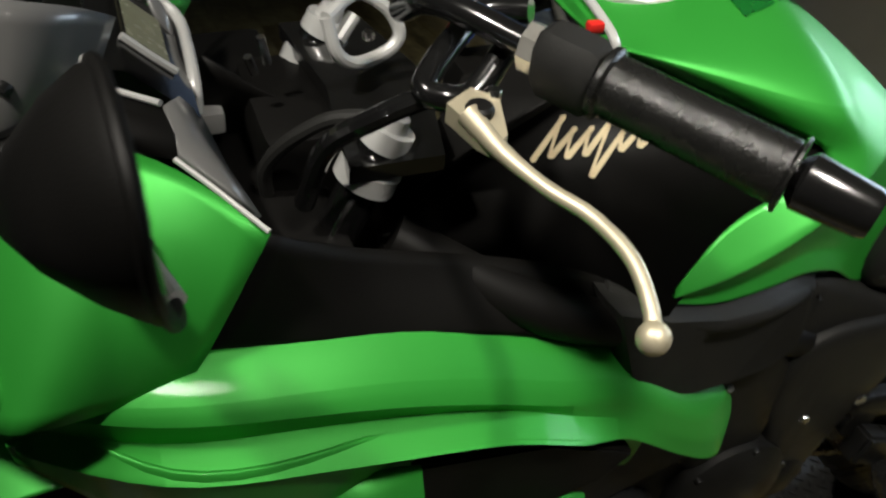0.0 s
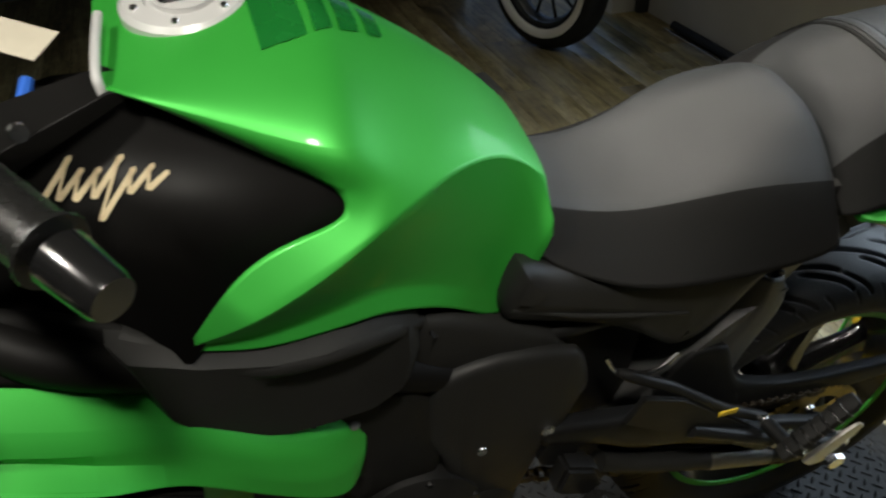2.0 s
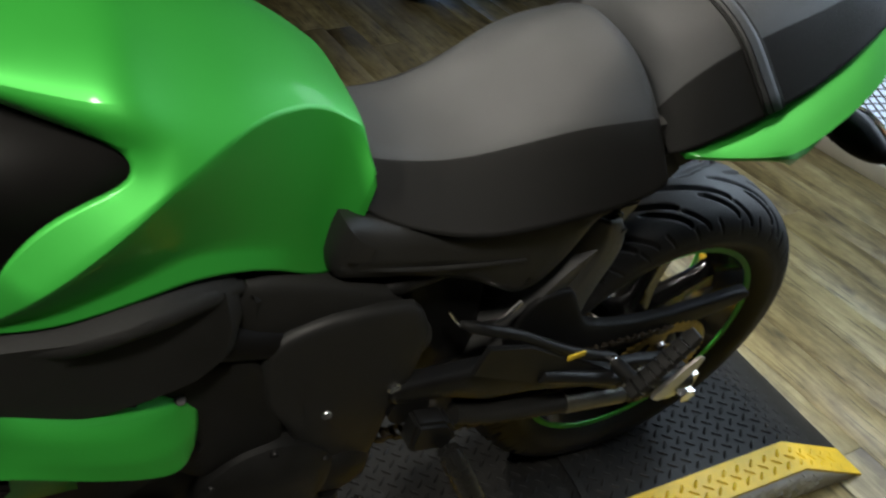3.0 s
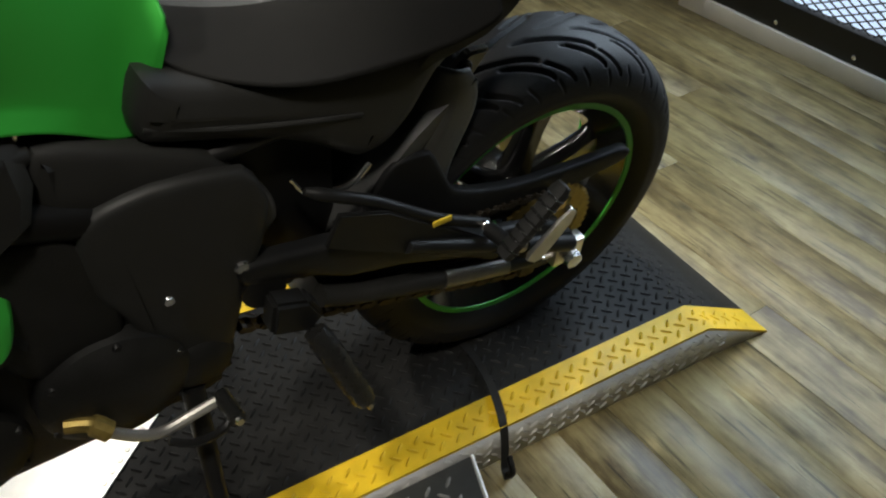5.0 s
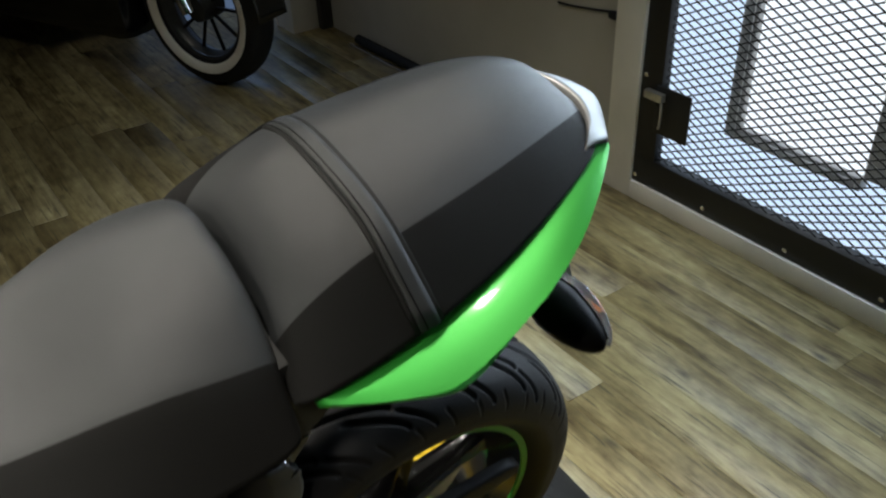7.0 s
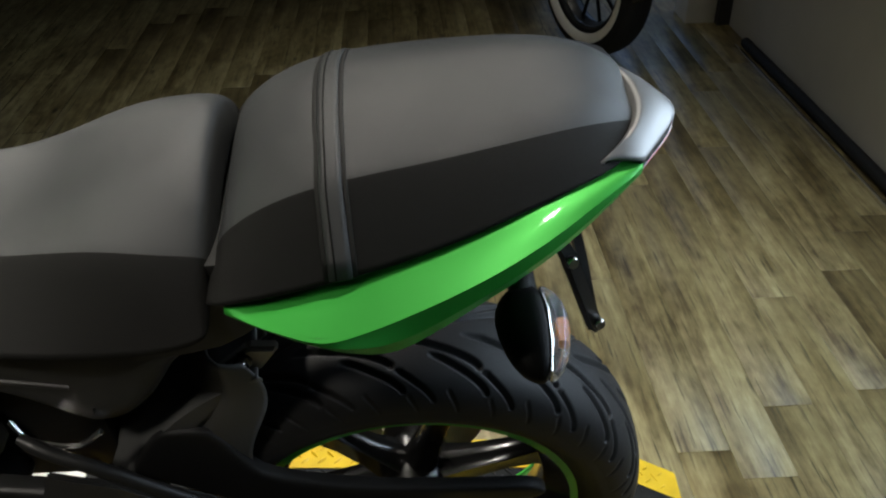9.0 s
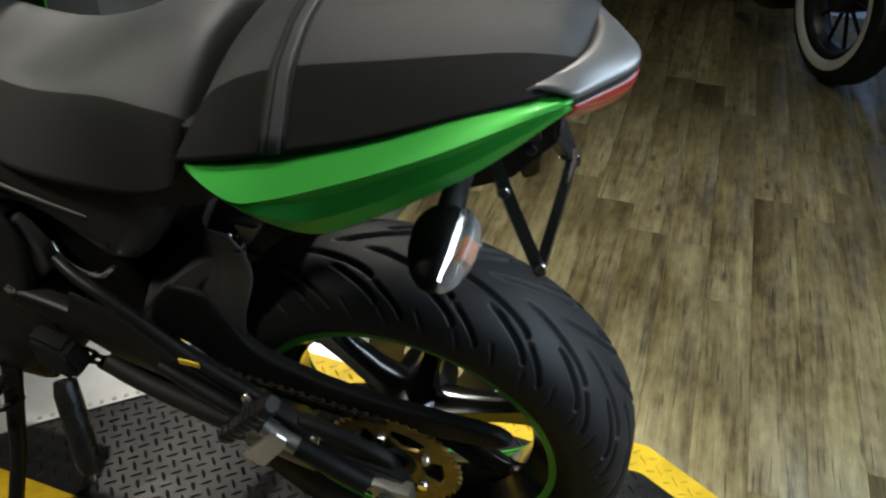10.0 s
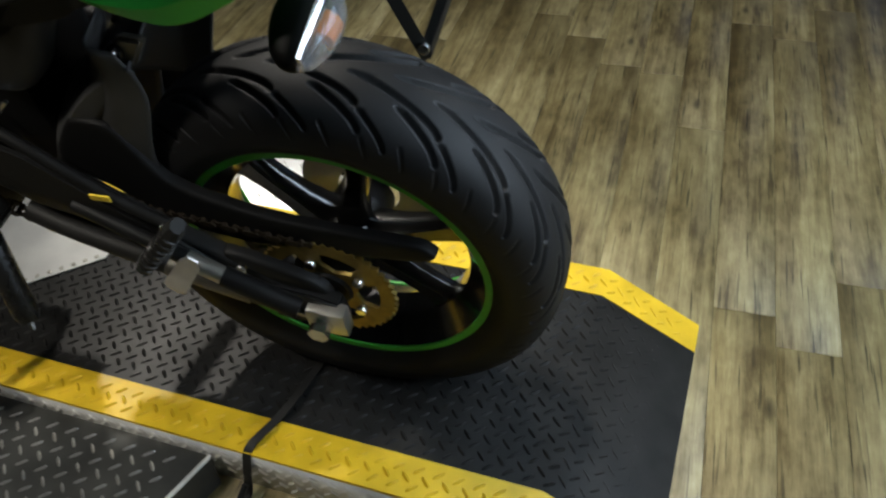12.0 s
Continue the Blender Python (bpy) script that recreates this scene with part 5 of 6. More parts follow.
for (a, b) in zip(both(TAIL_IN), both(TAIL_OUT)):
    a, b = Vector(a), Vector(b)
    cowl_rows.append([a + Vector((-0.01, 0, -0.012)), a, a.lerp(b, 0.5) + Vector((0.002, 0, 0.003)), b, b + Vector((0, 0, -0.006))])
thick(soft(part("tail_cowl", grid(cowl_rows, None, {1: 0.6, 3: 0.8}), COWL_SILVER, bike, "silver white tail cowl", 80), 2), 0.004)
lamp_rows, seal_rows = [], []
for (b, c) in zip(both(TAIL_OUT), both(LAMP_LOW)):
    b, c = Vector(b) + Vector((0, 0, -0.014)), Vector(c)
    seal_rows.append([b + Vector((-0.001, 0, 0.010)), b + Vector((-0.001, 0, -0.002))])
    lamp_rows.append([b, b.lerp(c, 0.35) + Vector((0.004, 0, 0)), b.lerp(c, 0.75) + Vector((0.003, 0, 0)), c, c + Vector((-0.03, 0, 0.004))])
lamp = thick(soft(part("tail_lamp", grid(lamp_rows, None, {3: 0.6}), RED_LENS, bike, "dark red tail lamp lens", 80), 2), 0.004)
thick(soft(part("lamp_seal", grid(seal_rows), BLACK_PLASTIC, lamp, "black seal above the lamp", 80), 2), 0.003)

# number plate bracket and indicators
br = part("plate_bracket", plate([(0.07, 0.86), (0.16, 0.89), (0.20, 0.885), (0.20, 0.86), (0.15, 0.80), (0.10, 0.775), (0.07, 0.80)], -0.035, 0.035, 0.004), BLACK_PLASTIC, bike, "black number plate bracket")
for sgn in (-1, 1):
    foot = Vector((0.197, 0.094 * sgn, 0.736))
    upper = Vector((0.158, 0.094 * sgn, 0.842))
    part("bracket_arm", tube([upper + Vector((-0.02, -0.03 * sgn, 0.025)), upper, foot, foot + Vector((0.002, 0, -0.006))], [0.008, 0.009, 0.009, 0.006], 4), BLACK_STEEL, br)
    bolt(foot + Vector((0.002, -0.006, 0.010)), (0.3, -0.9, 0.3), br, CHROME, 0.0065)
    bolt(upper + Vector((0.002, -0.008, 0.0)), (0.3, -0.9, 0.3), br, CHROME, 0.0065)
part("bracket_bar", tube([(0.197, -0.094, 0.733), (0.198, 0.0, 0.744), (0.197, 0.094, 0.752)], 0.008, 4), BLACK_STEEL, br)
part("bracket_bar", tube([(0.192, 0.078, 0.757), (0.187, 0.03, 0.81), (0.180, -0.015, 0.870)], 0.008, 4), BLACK_STEEL, br)
bolt((0.190, 0.062, 0.770), (0.3, -0.9, 0.3), br, CHROME, 0.0065)
bolt((0.172, -0.040, 0.850), (0.3, -0.9, 0.3), br, CHROME, 0.0065)
part("bracket_tongue", plate([(0.15, 0.845), (0.178, 0.835), (0.176, 0.795), (0.160, 0.785), (0.152, 0.80)], -0.012, 0.012, 0.002), BLACK_GLOSS, br)
for sgn in (-1, 1):
    stalk = part("indicator", tube([(0.105, 0.02 * sgn, 0.850), (0.110, 0.09 * sgn, 0.832), (0.112, 0.130 * sgn, 0.822)], [0.016, 0.013, 0.014], 12), BLACK_PLASTIC, bike, "black indicator with a clear lens and amber bulb")
    axis = Vector((0.004, 0.082 * sgn, -0.010))
    c0 = Vector((0.124, 0.128 * sgn, 0.820))
    side, rearw = Vector((0, 0.10 * sgn, 1)).normalized(), Vector((1, 0, 0))
    body_r, lens_r = [], []
    for f, w in ((-0.15, 0.35), (0.0, 0.8), (0.3, 1.0), (0.7, 0.85), (1.0, 0.5), (1.1, 0.15)):
        c = c0 + axis * f
        body_r.append([c + side * 0.026 * w * u + rearw * (0.040 * w * v - 0.010) for u, v in ((1, 0.5), (1, 0), (0.75, -0.7), (0, -1), (-0.75, -0.7), (-1, 0), (-1, 0.5))])
        lens_r.append([c + side * 0.0255 * w * u + rearw * (0.034 * w * v - 0.006) for u, v in ((1, 0.5), (0.75, 0.85), (0, 1.05), (-0.75, 0.85), (-1, 0.5))])
    soft(part("indicator_body", loft(body_r), BLACK_PANEL, stalk, "", 60), 1)
    soft(part("lens", loft(lens_r), LENS, stalk, "clear plastic indicator lens", 60), 1)
    part("reflector", loft([[c0 + axis * f + side * 0.022 * w * u + rearw * (0.020 * w * v - 0.006) for u, v in ((1, 0.5), (0.75, 0.85), (0, 1.05), (-0.75, 0.85), (-1, 0.5))] for f, w in ((0.0, 0.8), (0.3, 1.0), (0.7, 0.85), (1.02, 0.45))]), CHROME, stalk, "bright reflector behind the lens", 60)
    part("bulb", tube([c0 + axis * 0.35 + rearw * 0.012, c0 + axis * 0.65 + rearw * 0.012], 0.009, 10), AMBER, stalk, "amber bulb")

# green side cowl
cowl_cols = ((-1.495, 0.14, 0.952, 0.16, 0.93, 0.15, 0.905, 0.16, 0.88), (-1.4, 0.158, 0.927, 0.188, 0.903, 0.187, 0.879, 0.216, 0.862), (-1.3, 0.156, 0.917, 0.194, 0.89, 0.182, 0.86, 0.214, 0.842), (-1.2, 0.152, 0.904, 0.194, 0.868, 0.182, 0.84, 0.214, 0.82), (-1.1, 0.148, 0.868, 0.19, 0.826, 0.182, 0.812, 0.214, 0.804), (-1.03, 0.147, 0.834, 0.184, 0.786, 0.186, 0.774, 0.216, 0.762), (-0.975, 0.140, 0.814, 0.178, 0.775, 0.184, 0.752, 0.194, 0.732), (-0.93, 0.140, 0.784, 0.177, 0.746, 0.186, 0.720, 0.192, 0.698), (-0.88, 0.141, 0.732, 0.175, 0.700, 0.184, 0.675, 0.189, 0.652), (-0.82, 0.129, 0.700, 0.167, 0.664, 0.179, 0.634, 0.184, 0.606), (-0.775, 0.113, 0.686, 0.150, 0.655, 0.166, 0.628, 0.177, 0.596), (-0.738, 0.099, 0.676, 0.126, 0.652, 0.146, 0.628, 0.160, 0.598))
END_SLANT = {-0.82: 0.0, -0.775: -0.014, -0.738: -0.034}
low_cols = ((-1.50, 0.150, 0.862), (-1.45, 0.150, 0.776), (-1.40, 0.150, 0.716), (-1.30, 0.150, 0.624), (-1.20, 0.148, 0.572), (-1.10, 0.146, 0.545), (-1.00, 0.140, 0.530), (-0.90, 0.130, 0.510))
for sgn in (-1, 1):
    rows = [[(x + 0.004, (y0 - 0.014) * sgn, z0 + 0.006), (x, y0 * sgn, z0), (x, (y0 * 0.35 + y1 * 0.65 + 0.004) * sgn, z0 * 0.45 + z1 * 0.55), (x, y1 * sgn, z1), (x, y2 * sgn, z2), (x, (y2 * 0.4 + y3 * 0.6) * sgn, z2 * 0.35 + z3 * 0.65), (x, y3 * sgn, z3), (x, (y3 - 0.014) * sgn, z3 - 0.006)] for x, y0, z0, y1, z1, y2, z2, y3, z3 in cowl_cols]
    rows = [[(x + END_SLANT.get(col[0], 0.0) * k / 7 * 1.4, y, z) for k, (x, y, z) in enumerate(row)] for row, col in zip(rows, cowl_cols)]
    cowl = part("side_fairing", grid(rows, None, {1: 0.6, 3: 1.0, 4: 0.5, 6: 0.95}), GREEN, bike, "pearl green side fairing with a long groove", 16)
    thick(soft(cowl, 2), 0.004)
    lows = []
    for k, (x, y, z) in enumerate(low_cols):
        ct = min(cowl_cols, key=lambda c: abs(c[0] - x))
        inset = 0.006 if x < -1.25 else 0.034
        lows.append([(x, (ct[7] - inset) * sgn, ct[8] + 0.012), (x, (ct[7] - inset - 0.006) * sgn, ct[8] * 0.6 + z * 0.4), (x, (y - inset * 0.4) * sgn, z)])
    thick(soft(part("lower_fairing", grid(lows), GREEN, bike, "pearl green lower fairing", 80), 2), 0.004)
    # bright fin and black insert
    thick(part("fairing_fin", grid([[(-1.315, 0.176 * sgn, 0.785), (-1.19, 0.196 * sgn, 0.778)], [(-1.315, 0.178 * sgn, 0.782), (-1.19, 0.236 * sgn, 0.700)]]), GREEN, bike, "pearl green fairing fin"), 0.005)
    part("fairing_insert", plate([(-1.195, 0.775), (-1.05, 0.748), (-0.945, 0.690), (-0.98, 0.655), (-1.07, 0.632), (-1.195, 0.650)], 0.165 * sgn, 0.194 * sgn, 0.003), BLACK_PANEL, bike, "matt black insert in the side fairing")
    thick(part("fairing_fin", grid([[(-1.19, 0.176 * sgn, 0.660), (-1.08, 0.19 * sgn, 0.668), (-0.99, 0.19 * sgn, 0.63)], [(-1.15, 0.215 * sgn, 0.625), (-1.07, 0.22 * sgn, 0.605), (-0.985, 0.215 * sgn, 0.58)]]), GREEN, bike, "pearl green fairing fin"), 0.005)
    bolt((-0.778, 0.136 * sgn, 0.668), (0.1, 0.7 * sgn, 0.6), cowl, COWL_SILVER, 0.0065)
    bolt((-0.765, 0.116 * sgn, 0.684), (0.1, 0.7 * sgn, 0.6), cowl, COWL_SILVER, 0.005)
    # upper fairing
    up = [[(-1.300, 0.139, 1.029), (-1.325, 0.147, 0.985), (-1.355, 0.156, 0.935), (-1.372, 0.158, 0.912)], [(-1.351, 0.079, 1.057), (-1.362, 0.118, 1.030), (-1.400, 0.160, 0.965), (-1.430, 0.175, 0.922)], [(-1.402, 0.043, 1.060), (-1.410, 0.108, 1.035), (-1.450, 0.165, 0.975), (-1.486, 0.192, 0.935)], [(-1.440, 0.058, 1.058), (-1.455, 0.100, 1.025), (-1.492, 0.138, 0.965), (-1.512, 0.150, 0.905)], [(-1.50, 0.030, 1.03), (-1.525, 0.050, 0.98), (-1.545, 0.060, 0.93), (-1.555, 0.060, 0.88)], [(-1.61, -0.045, 0.97), (-1.63, -0.045, 0.92), (-1.64, -0.045, 0.87), (-1.64, -0.045, 0.82)]]
    thick(soft(part("upper_fairing", grid([[(x, y * sgn + (0.09 if sgn > 0 else 0), z) for x, y, z in r] for r in up], None, {1: 0.4}), GREEN, bike, "pearl green upper fairing", 80), 2), 0.004)
    # black inner panel between cowl and steering head
    inn = [[(-1.303, 0.130, 1.022), (-1.24, 0.110, 0.975), (-1.12, 0.095, 0.930), (-1.00, 0.110, 0.895), (-0.95, 0.128, 0.86)], [(-1.335, 0.142, 0.965), (-1.25, 0.135, 0.935), (-1.12, 0.135, 0.895), (-1.01, 0.138, 0.865), (-0.955, 0.142, 0.81)], [(-1.372, 0.142, 0.925), (-1.26, 0.150, 0.915), (-1.12, 0.145, 0.88), (-1.01, 0.145, 0.835), (-0.93, 0.142, 0.765)]]
    thick(soft(part("inner_panel", grid([[(x, y * sgn, z) for x, y, z in r] for r in inn]), BLACK_PANEL, bike, "matt black inner fairing panel", 80), 2), 0.004)
part("radiator", box(-1.16, -1.10, -0.14, 0.14, 0.55, 0.85, 0.008), BLACK_STEEL, bike)
part("airbox", box(-1.05, -0.84, 0.025, 0.18, 0.72, 0.98, 0.03), BLACK_PANEL, bike)

# windscreen with black edge strip, inner wings
FC = 0.085     # middle line of the front end


def across(pts):
    return [Vector(p) for p in pts] + [Vector((x, 2 * FC - y, z)) for x, y, z in pts[::-1] if y < FC]


low = across([(-1.397, 0.000, 1.076), (-1.432, -0.056, 1.086), (-1.475, -0.075, 1.085), (-1.545, -0.045, 1.06), (-1.60, 0.02, 1.04), (-1.615, FC, 1.035)])
mid = across([(-1.386, 0.010, 1.095), (-1.420, -0.048, 1.110), (-1.465, -0.066, 1.110), (-1.525, -0.038, 1.095), (-1.57, 0.022, 1.085), (-1.585, FC, 1.08)])
high = across([(-1.372, 0.024, 1.118), (-1.395, -0.020, 1.150), (-1.435, -0.036, 1.165), (-1.475, -0.015, 1.170), (-1.505, 0.03, 1.170), (-1.515, FC, 1.170)])
screen = thick(soft(part("windscreen", grid([low, mid, high]), SMOKE, bike, "grey smoked windscreen", 80), 2), 0.003)
bolt((-1.450, -0.052, 1.112), (0.6, 0.6, 0.5), screen, BLACK_STEEL, 0.007, 0.006)
for sgn in (-1, 1):
    def at(p):
        return Vector(p) if sgn < 0 else Vector((p[0], 2 * FC - p[1], p[2]))

    strip_top = [(-1.478, -0.070, 1.083), (-1.436, -0.054, 1.085), (-1.397, 0.000, 1.077), (-1.354, -0.046, 1.084)]
    strip_low = [(-1.470, -0.082, 1.062), (-1.434, -0.072, 1.071), (-1.404, -0.045, 1.062), (-1.350, -0.080, 1.059)]
    thick(part("screen_edge", grid([[at(p) for p in strip_top], [at(Vector(a).lerp(Vector(b), 0.5) + Vector((0.002, -0.004, 0.003))) for a, b in zip(strip_top, strip_low)], [at(p) for p in strip_low]]), BLACK_PANEL, screen, "black screen edge strip", 50), 0.004)
    part("edge_trim", tube([at((-1.396, 0.001, 1.079)), at((-1.375, -0.024, 1.083)), at((-1.354, -0.047, 1.086))], 0.0026, 8), SILVER_PAINT, screen, "pale edge trim")
    part("edge_trim", tube(curve_points([at((-1.352, -0.079, 1.060)), at((-1.328, -0.104, 1.046)), at((-1.300, -0.139, 1.031))]), 0.0022, 8), SILVER_PAINT, screen, "pale edge trim")
    thick(part("dash_wing", grid([[at((-1.353, -0.046, 1.083)), at((-1.340, 0.012, 1.052)), at((-1.323, 0.030, 1.020))], [at((-1.351, -0.064, 1.070)), at((-1.330, -0.035, 1.042)), at((-1.315, -0.030, 1.013))], [at((-1.350, -0.077, 1.060)), at((-1.322, -0.100, 1.040)), at((-1.304, -0.116, 1.024))]]), SMOKE, bike, "grey inner screen wing", 50), 0.004)

# mirrors: a glass, a pale tube as painted rim highlight, black shell and stalk
for sgn in (-1, 1):
    def at(p):
        return Vector(p) if sgn < 0 else Vector((p[0], 2 * FC - p[1], p[2]))

    rimpts = curve_points([(-1.398, -0.172, 1.116), (-1.396, -0.208, 1.176), (-1.390, -0.262, 1.240), (-1.384, -0.330, 1.276), (-1.381, -0.378, 1.268), (-1.381, -0.388, 1.232), (-1.376, -0.352, 1.178), (-1.373, -0.306, 1.143), (-1.384, -0.232, 1.112), (-1.398, -0.172, 1.116)], 4)[:-1]
    mc = Vector((-1.386, -0.282, 1.190))
    rings = [[at(mc + (p - mc) * w + Vector((dx, 0, 0))) for p in rimpts] for dx, w in ((-0.046, 0.25), (-0.036, 0.52), (-0.020, 0.80), (-0.005, 0.98), (0.0, 1.0))]
    arm = part("mirror", tube(curve_points([at((-1.410, -0.110, 1.030)), at((-1.415, -0.150, 1.062)), at((-1.418, -0.200, 1.120)), at((-1.420, -0.24, 1.165))]), 0.013, 12), BLACK_PLASTIC, bike, "black mirror on a stalk")
    part("mirror_shell", loft(rings, True), BLACK_PANEL, arm, "black plastic mirror shell", 70)
    part("rim_highlight", tube([at(p + Vector((0.002, 0.004, 0))) for p in rimpts[28:] + rimpts[:9]], 0.0042, 8), SILVER_PAINT, arm, "painted highlight on part of the mirror rim")
    glass = bmesh.new()
    glass.faces.new([glass.verts.new(at(mc + (p - mc) * 0.97 + Vector((0.0022, 0, 0)))) for p in rimpts])
    part("mirror_glass", glass, MIRROR, arm, "mirror glass, darkened in place of a dark reflection")
    part("mirror_rim", tube([at(p + Vector((0.001, 0, 0))) for p in rimpts + rimpts[:1]], 0.0030, 8), BLACK_PANEL, arm, "black mirror rim")
    part("mirror_boot", loft([[at(Vector((-1.405, -0.118, 1.020)) + Vector((0.030 * u * w, -0.6 * h, 0.018 * v * w + h * 0.8))) for u, v in ((1, 0), (0.7, 0.7), (0, 1), (-0.7, 0.7), (-1, 0), (-0.7, -0.7), (0, -1), (0.7, -0.7))] for h, w in ((-0.012, 1), (0.012, 0.95), (0.030, 0.6))]), BLACK_PLASTIC, arm)

# fork, clamps and steering
for sgn in (-1, 1):
    fy = FC + 0.102 * sgn
    top = Vector((-1.172, fy, 1.012))
    axl = Vector((FX, fy, 0.30))
    d = (axl - top).normalized()
    leg = part("fork_leg", tube([top - d * 0.005, top + d * 0.40], 0.0205, 20), BLACK_GLOSS, bike, "black fork tube with a bright cap")
    part("fork_slider", tube([top + d * 0.38, axl - d * 0.02], 0.027, 20), BLACK_STEEL, leg)
    part("fork_cap", tube([top - d * 0.020, top - d * 0.018, top - d * 0.006, top - d * 0.006, top + d * 0.012], [0.008, 0.012, 0.014, 0.022, 0.023], 20), SILVER_PAINT, leg, "bright fork cap")
    part("clamp_ring", tube([top + d * 0.032, top + d * 0.034, top + d * 0.052, top + d * 0.054], [0.024, 0.029, 0.029, 0.024], 24), SILVER_PAINT, leg, "bright clamp ring")
    part("front_disc", lathe([(0.075, 0.066 * sgn), (0.145, 0.066 * sgn), (0.145, 0.071 * sgn), (0.075, 0.071 * sgn), (0.075, 0.066 * sgn)], 48, "y", (FX, FY, 0.30)), GOLD, bike, "petal brake disc on a gold carrier")
    part("front_caliper", box(FX + 0.06, FX + 0.12, FY + 0.07 * sgn - 0.02, FY + 0.07 * sgn + 0.02, 0.29, 0.38, 0.008), BLACK_STEEL, bike)
    thick(soft(part("mudguard_stay", grid([[(FX - 0.075, FY + 0.078 * sgn, 0.52), (FX - 0.015, FY + 0.082 * sgn, 0.52)], [(FX - 0.050, FY + 0.092 * sgn, 0.44), (FX + 0.005, FY + 0.094 * sgn, 0.44)], [(FX - 0.025, FY + 0.094 * sgn, 0.34), (FX + 0.012, FY + 0.094 * sgn, 0.34)]]), GREEN, bike, "pearl green mudguard stay", 80), 1), 0.004)
part("top_clamp", loft([[(x, FC + y, z) for x, y, z in ((-1.215, -0.13, 0.985 + h), (-1.13, -0.13, 0.985 + h), (-1.10, 0, 0.985 + h), (-1.13, 0.13, 0.985 + h), (-1.215, 0.13, 0.985 + h), (-1.20, 0, 0.985 + h))] for h in (0, 0.016)]), BLACK_GLOSS, bike)
thick(soft(part("front_mudguard", grid([[(FX + (0.335 - abs(y) * 0.3) * math.cos(a), FY + y, 0.30 + (0.335 - abs(y) * 0.3) * math.sin(a)) for y in (-0.080, -0.072, -0.04, 0, 0.04, 0.072, 0.080)] for a in [radians(40 + 13 * k) for k in range(9)]]), GREEN, bike, "pearl green front mudguard", 80), 1), 0.003)
part("steering_damper_cover", box(-1.27, -1.11, 0.035, 0.20, 0.80, 0.98, 0.02), BLACK_PANEL, bike, "black steering head cover")

# handlebar, left side as seen; the bar is turned to the left
bar0, bar1 = Vector((-1.143, -0.040, 1.138)), Vector((-0.940, -0.337, 1.108))
bd = (bar1 - bar0).normalized()


def along(f):
    return bar0 + (bar1 - bar0) * f


bar = part("handlebar", tube(curve_points([(-1.15, 0.03, 1.10), bar0, along(0.3), along(0.90)]), 0.011, 14), BLACK_GLOSS, bike, "black handlebar with ribbed grip")
grip_rings = bmesh.new()
n = 60
pts, rad = [], []
for k in range(n + 1):
    f = 0.38 + 0.39 * k / n
    pts.append(along(f))
    rad.append(0.0225 + (0.0006 if k % 2 else 0.0) + (0.004 if k < 3 or k > n - 2 else 0))
part("grip", add_tube(grip_rings, pts, rad, 20), GRIP_RUBBER, bar, "black ribbed rubber grip")
part("bar_end", tube([along(0.772), along(0.79), along(0.908), along(0.922), along(0.922)], [0.014, 0.0205, 0.0175, 0.0155, 0.006], 20), BLACK_GLOSS, bar, "dark steel bar-end weight")
part("switch_box", loft([[along(f) + Vector((0, 0, 1)) * 0.024 * w * v + bd.cross(Vector((0, 0, 1))) * 0.021 * w * u for u, v in ((1, 0.5), (0.6, 1), (-0.6, 1), (-1, 0.5), (-1, -0.6), (-0.6, -1.1), (0.6, -1.1), (1, -0.6))] for f, w in ((0.245, 0.85), (0.26, 1), (0.36, 1.0), (0.375, 0.85))]), BLACK_PLASTIC, bar, "black switch box")
part("switch_button", box(-1.056, -1.043, -0.110, -0.101, 1.139, 1.147, 0.003), RED_PLASTIC, bar, "red switch button")
per = part("lever_perch", loft([[(x, y, z + h) for x, y, z in ((-1.162, -0.108, 1.080), (-1.148, -0.136, 1.072), (-1.136, -0.148, 1.068), (-1.126, -0.140, 1.068), (-1.120, -0.108, 1.078), (-1.138, -0.096, 1.083))] for h in (0.0, 0.003, 0.013, 0.016)]), LEVER, bar, "cast alloy clutch lever perch", 60)
lev = curve_points([(-1.150, -0.118, 1.092), (-1.135, -0.150, 1.078), (-1.118, -0.190, 1.072), (-1.100, -0.225, 1.070), (-1.092, -0.265, 1.066), (-1.096, -0.300, 1.056), (-1.102, -0.315, 1.049)], 6)
lever = part("clutch_lever", tube(lev, [0.0092 - 0.0036 * min(1, k / 10) for k in range(len(lev))], 12), LEVER, bar, "champagne alloy clutch lever with a ball end", 60)
ball = bmesh.new()
bmesh.ops.create_uvsphere(ball, u_segments=20, v_segments=12, radius=0.0112, matrix=Matrix.Translation((-1.102, -0.317, 1.048)))
part("lever_ball", ball, LEVER, lever)
part("perch_clamp", loft([[along(f) + Vector((0, 0, 1)) * 0.019 * v + bd.cross(Vector((0, 0, 1))) * 0.019 * u for u, v in ((1, 0), (0.7, 0.7), (0, 1), (-0.7, 0.7), (-1, 0), (-0.7, -0.7), (0, -1), (0.7, -0.7))] for f in (0.21, 0.245)]), ALU, lever, "cast alloy clamp")
bolt((-1.140, -0.118, 1.092), (0, 0, 1), lever, BLACK_STEEL, 0.011, 0.006)
bolt((-1.122, -0.103, 1.094), (0, 0, 1), lever, CHROME, 0.006)
part("clutch_hose", tube(curve_points([(-1.07, -0.045, 1.128), (-1.100, -0.022, 1.118), (-1.135, -0.045, 1.108), (-1.168, -0.078, 1.094), (-1.158, -0.092, 1.090), (-1.135, -0.092, 1.090), (-1.108, -0.078, 1.110), (-1.090, -0.066, 1.124)]), 0.0105, 14), BLACK_GLOSS, bar, "glossy black hose loop")
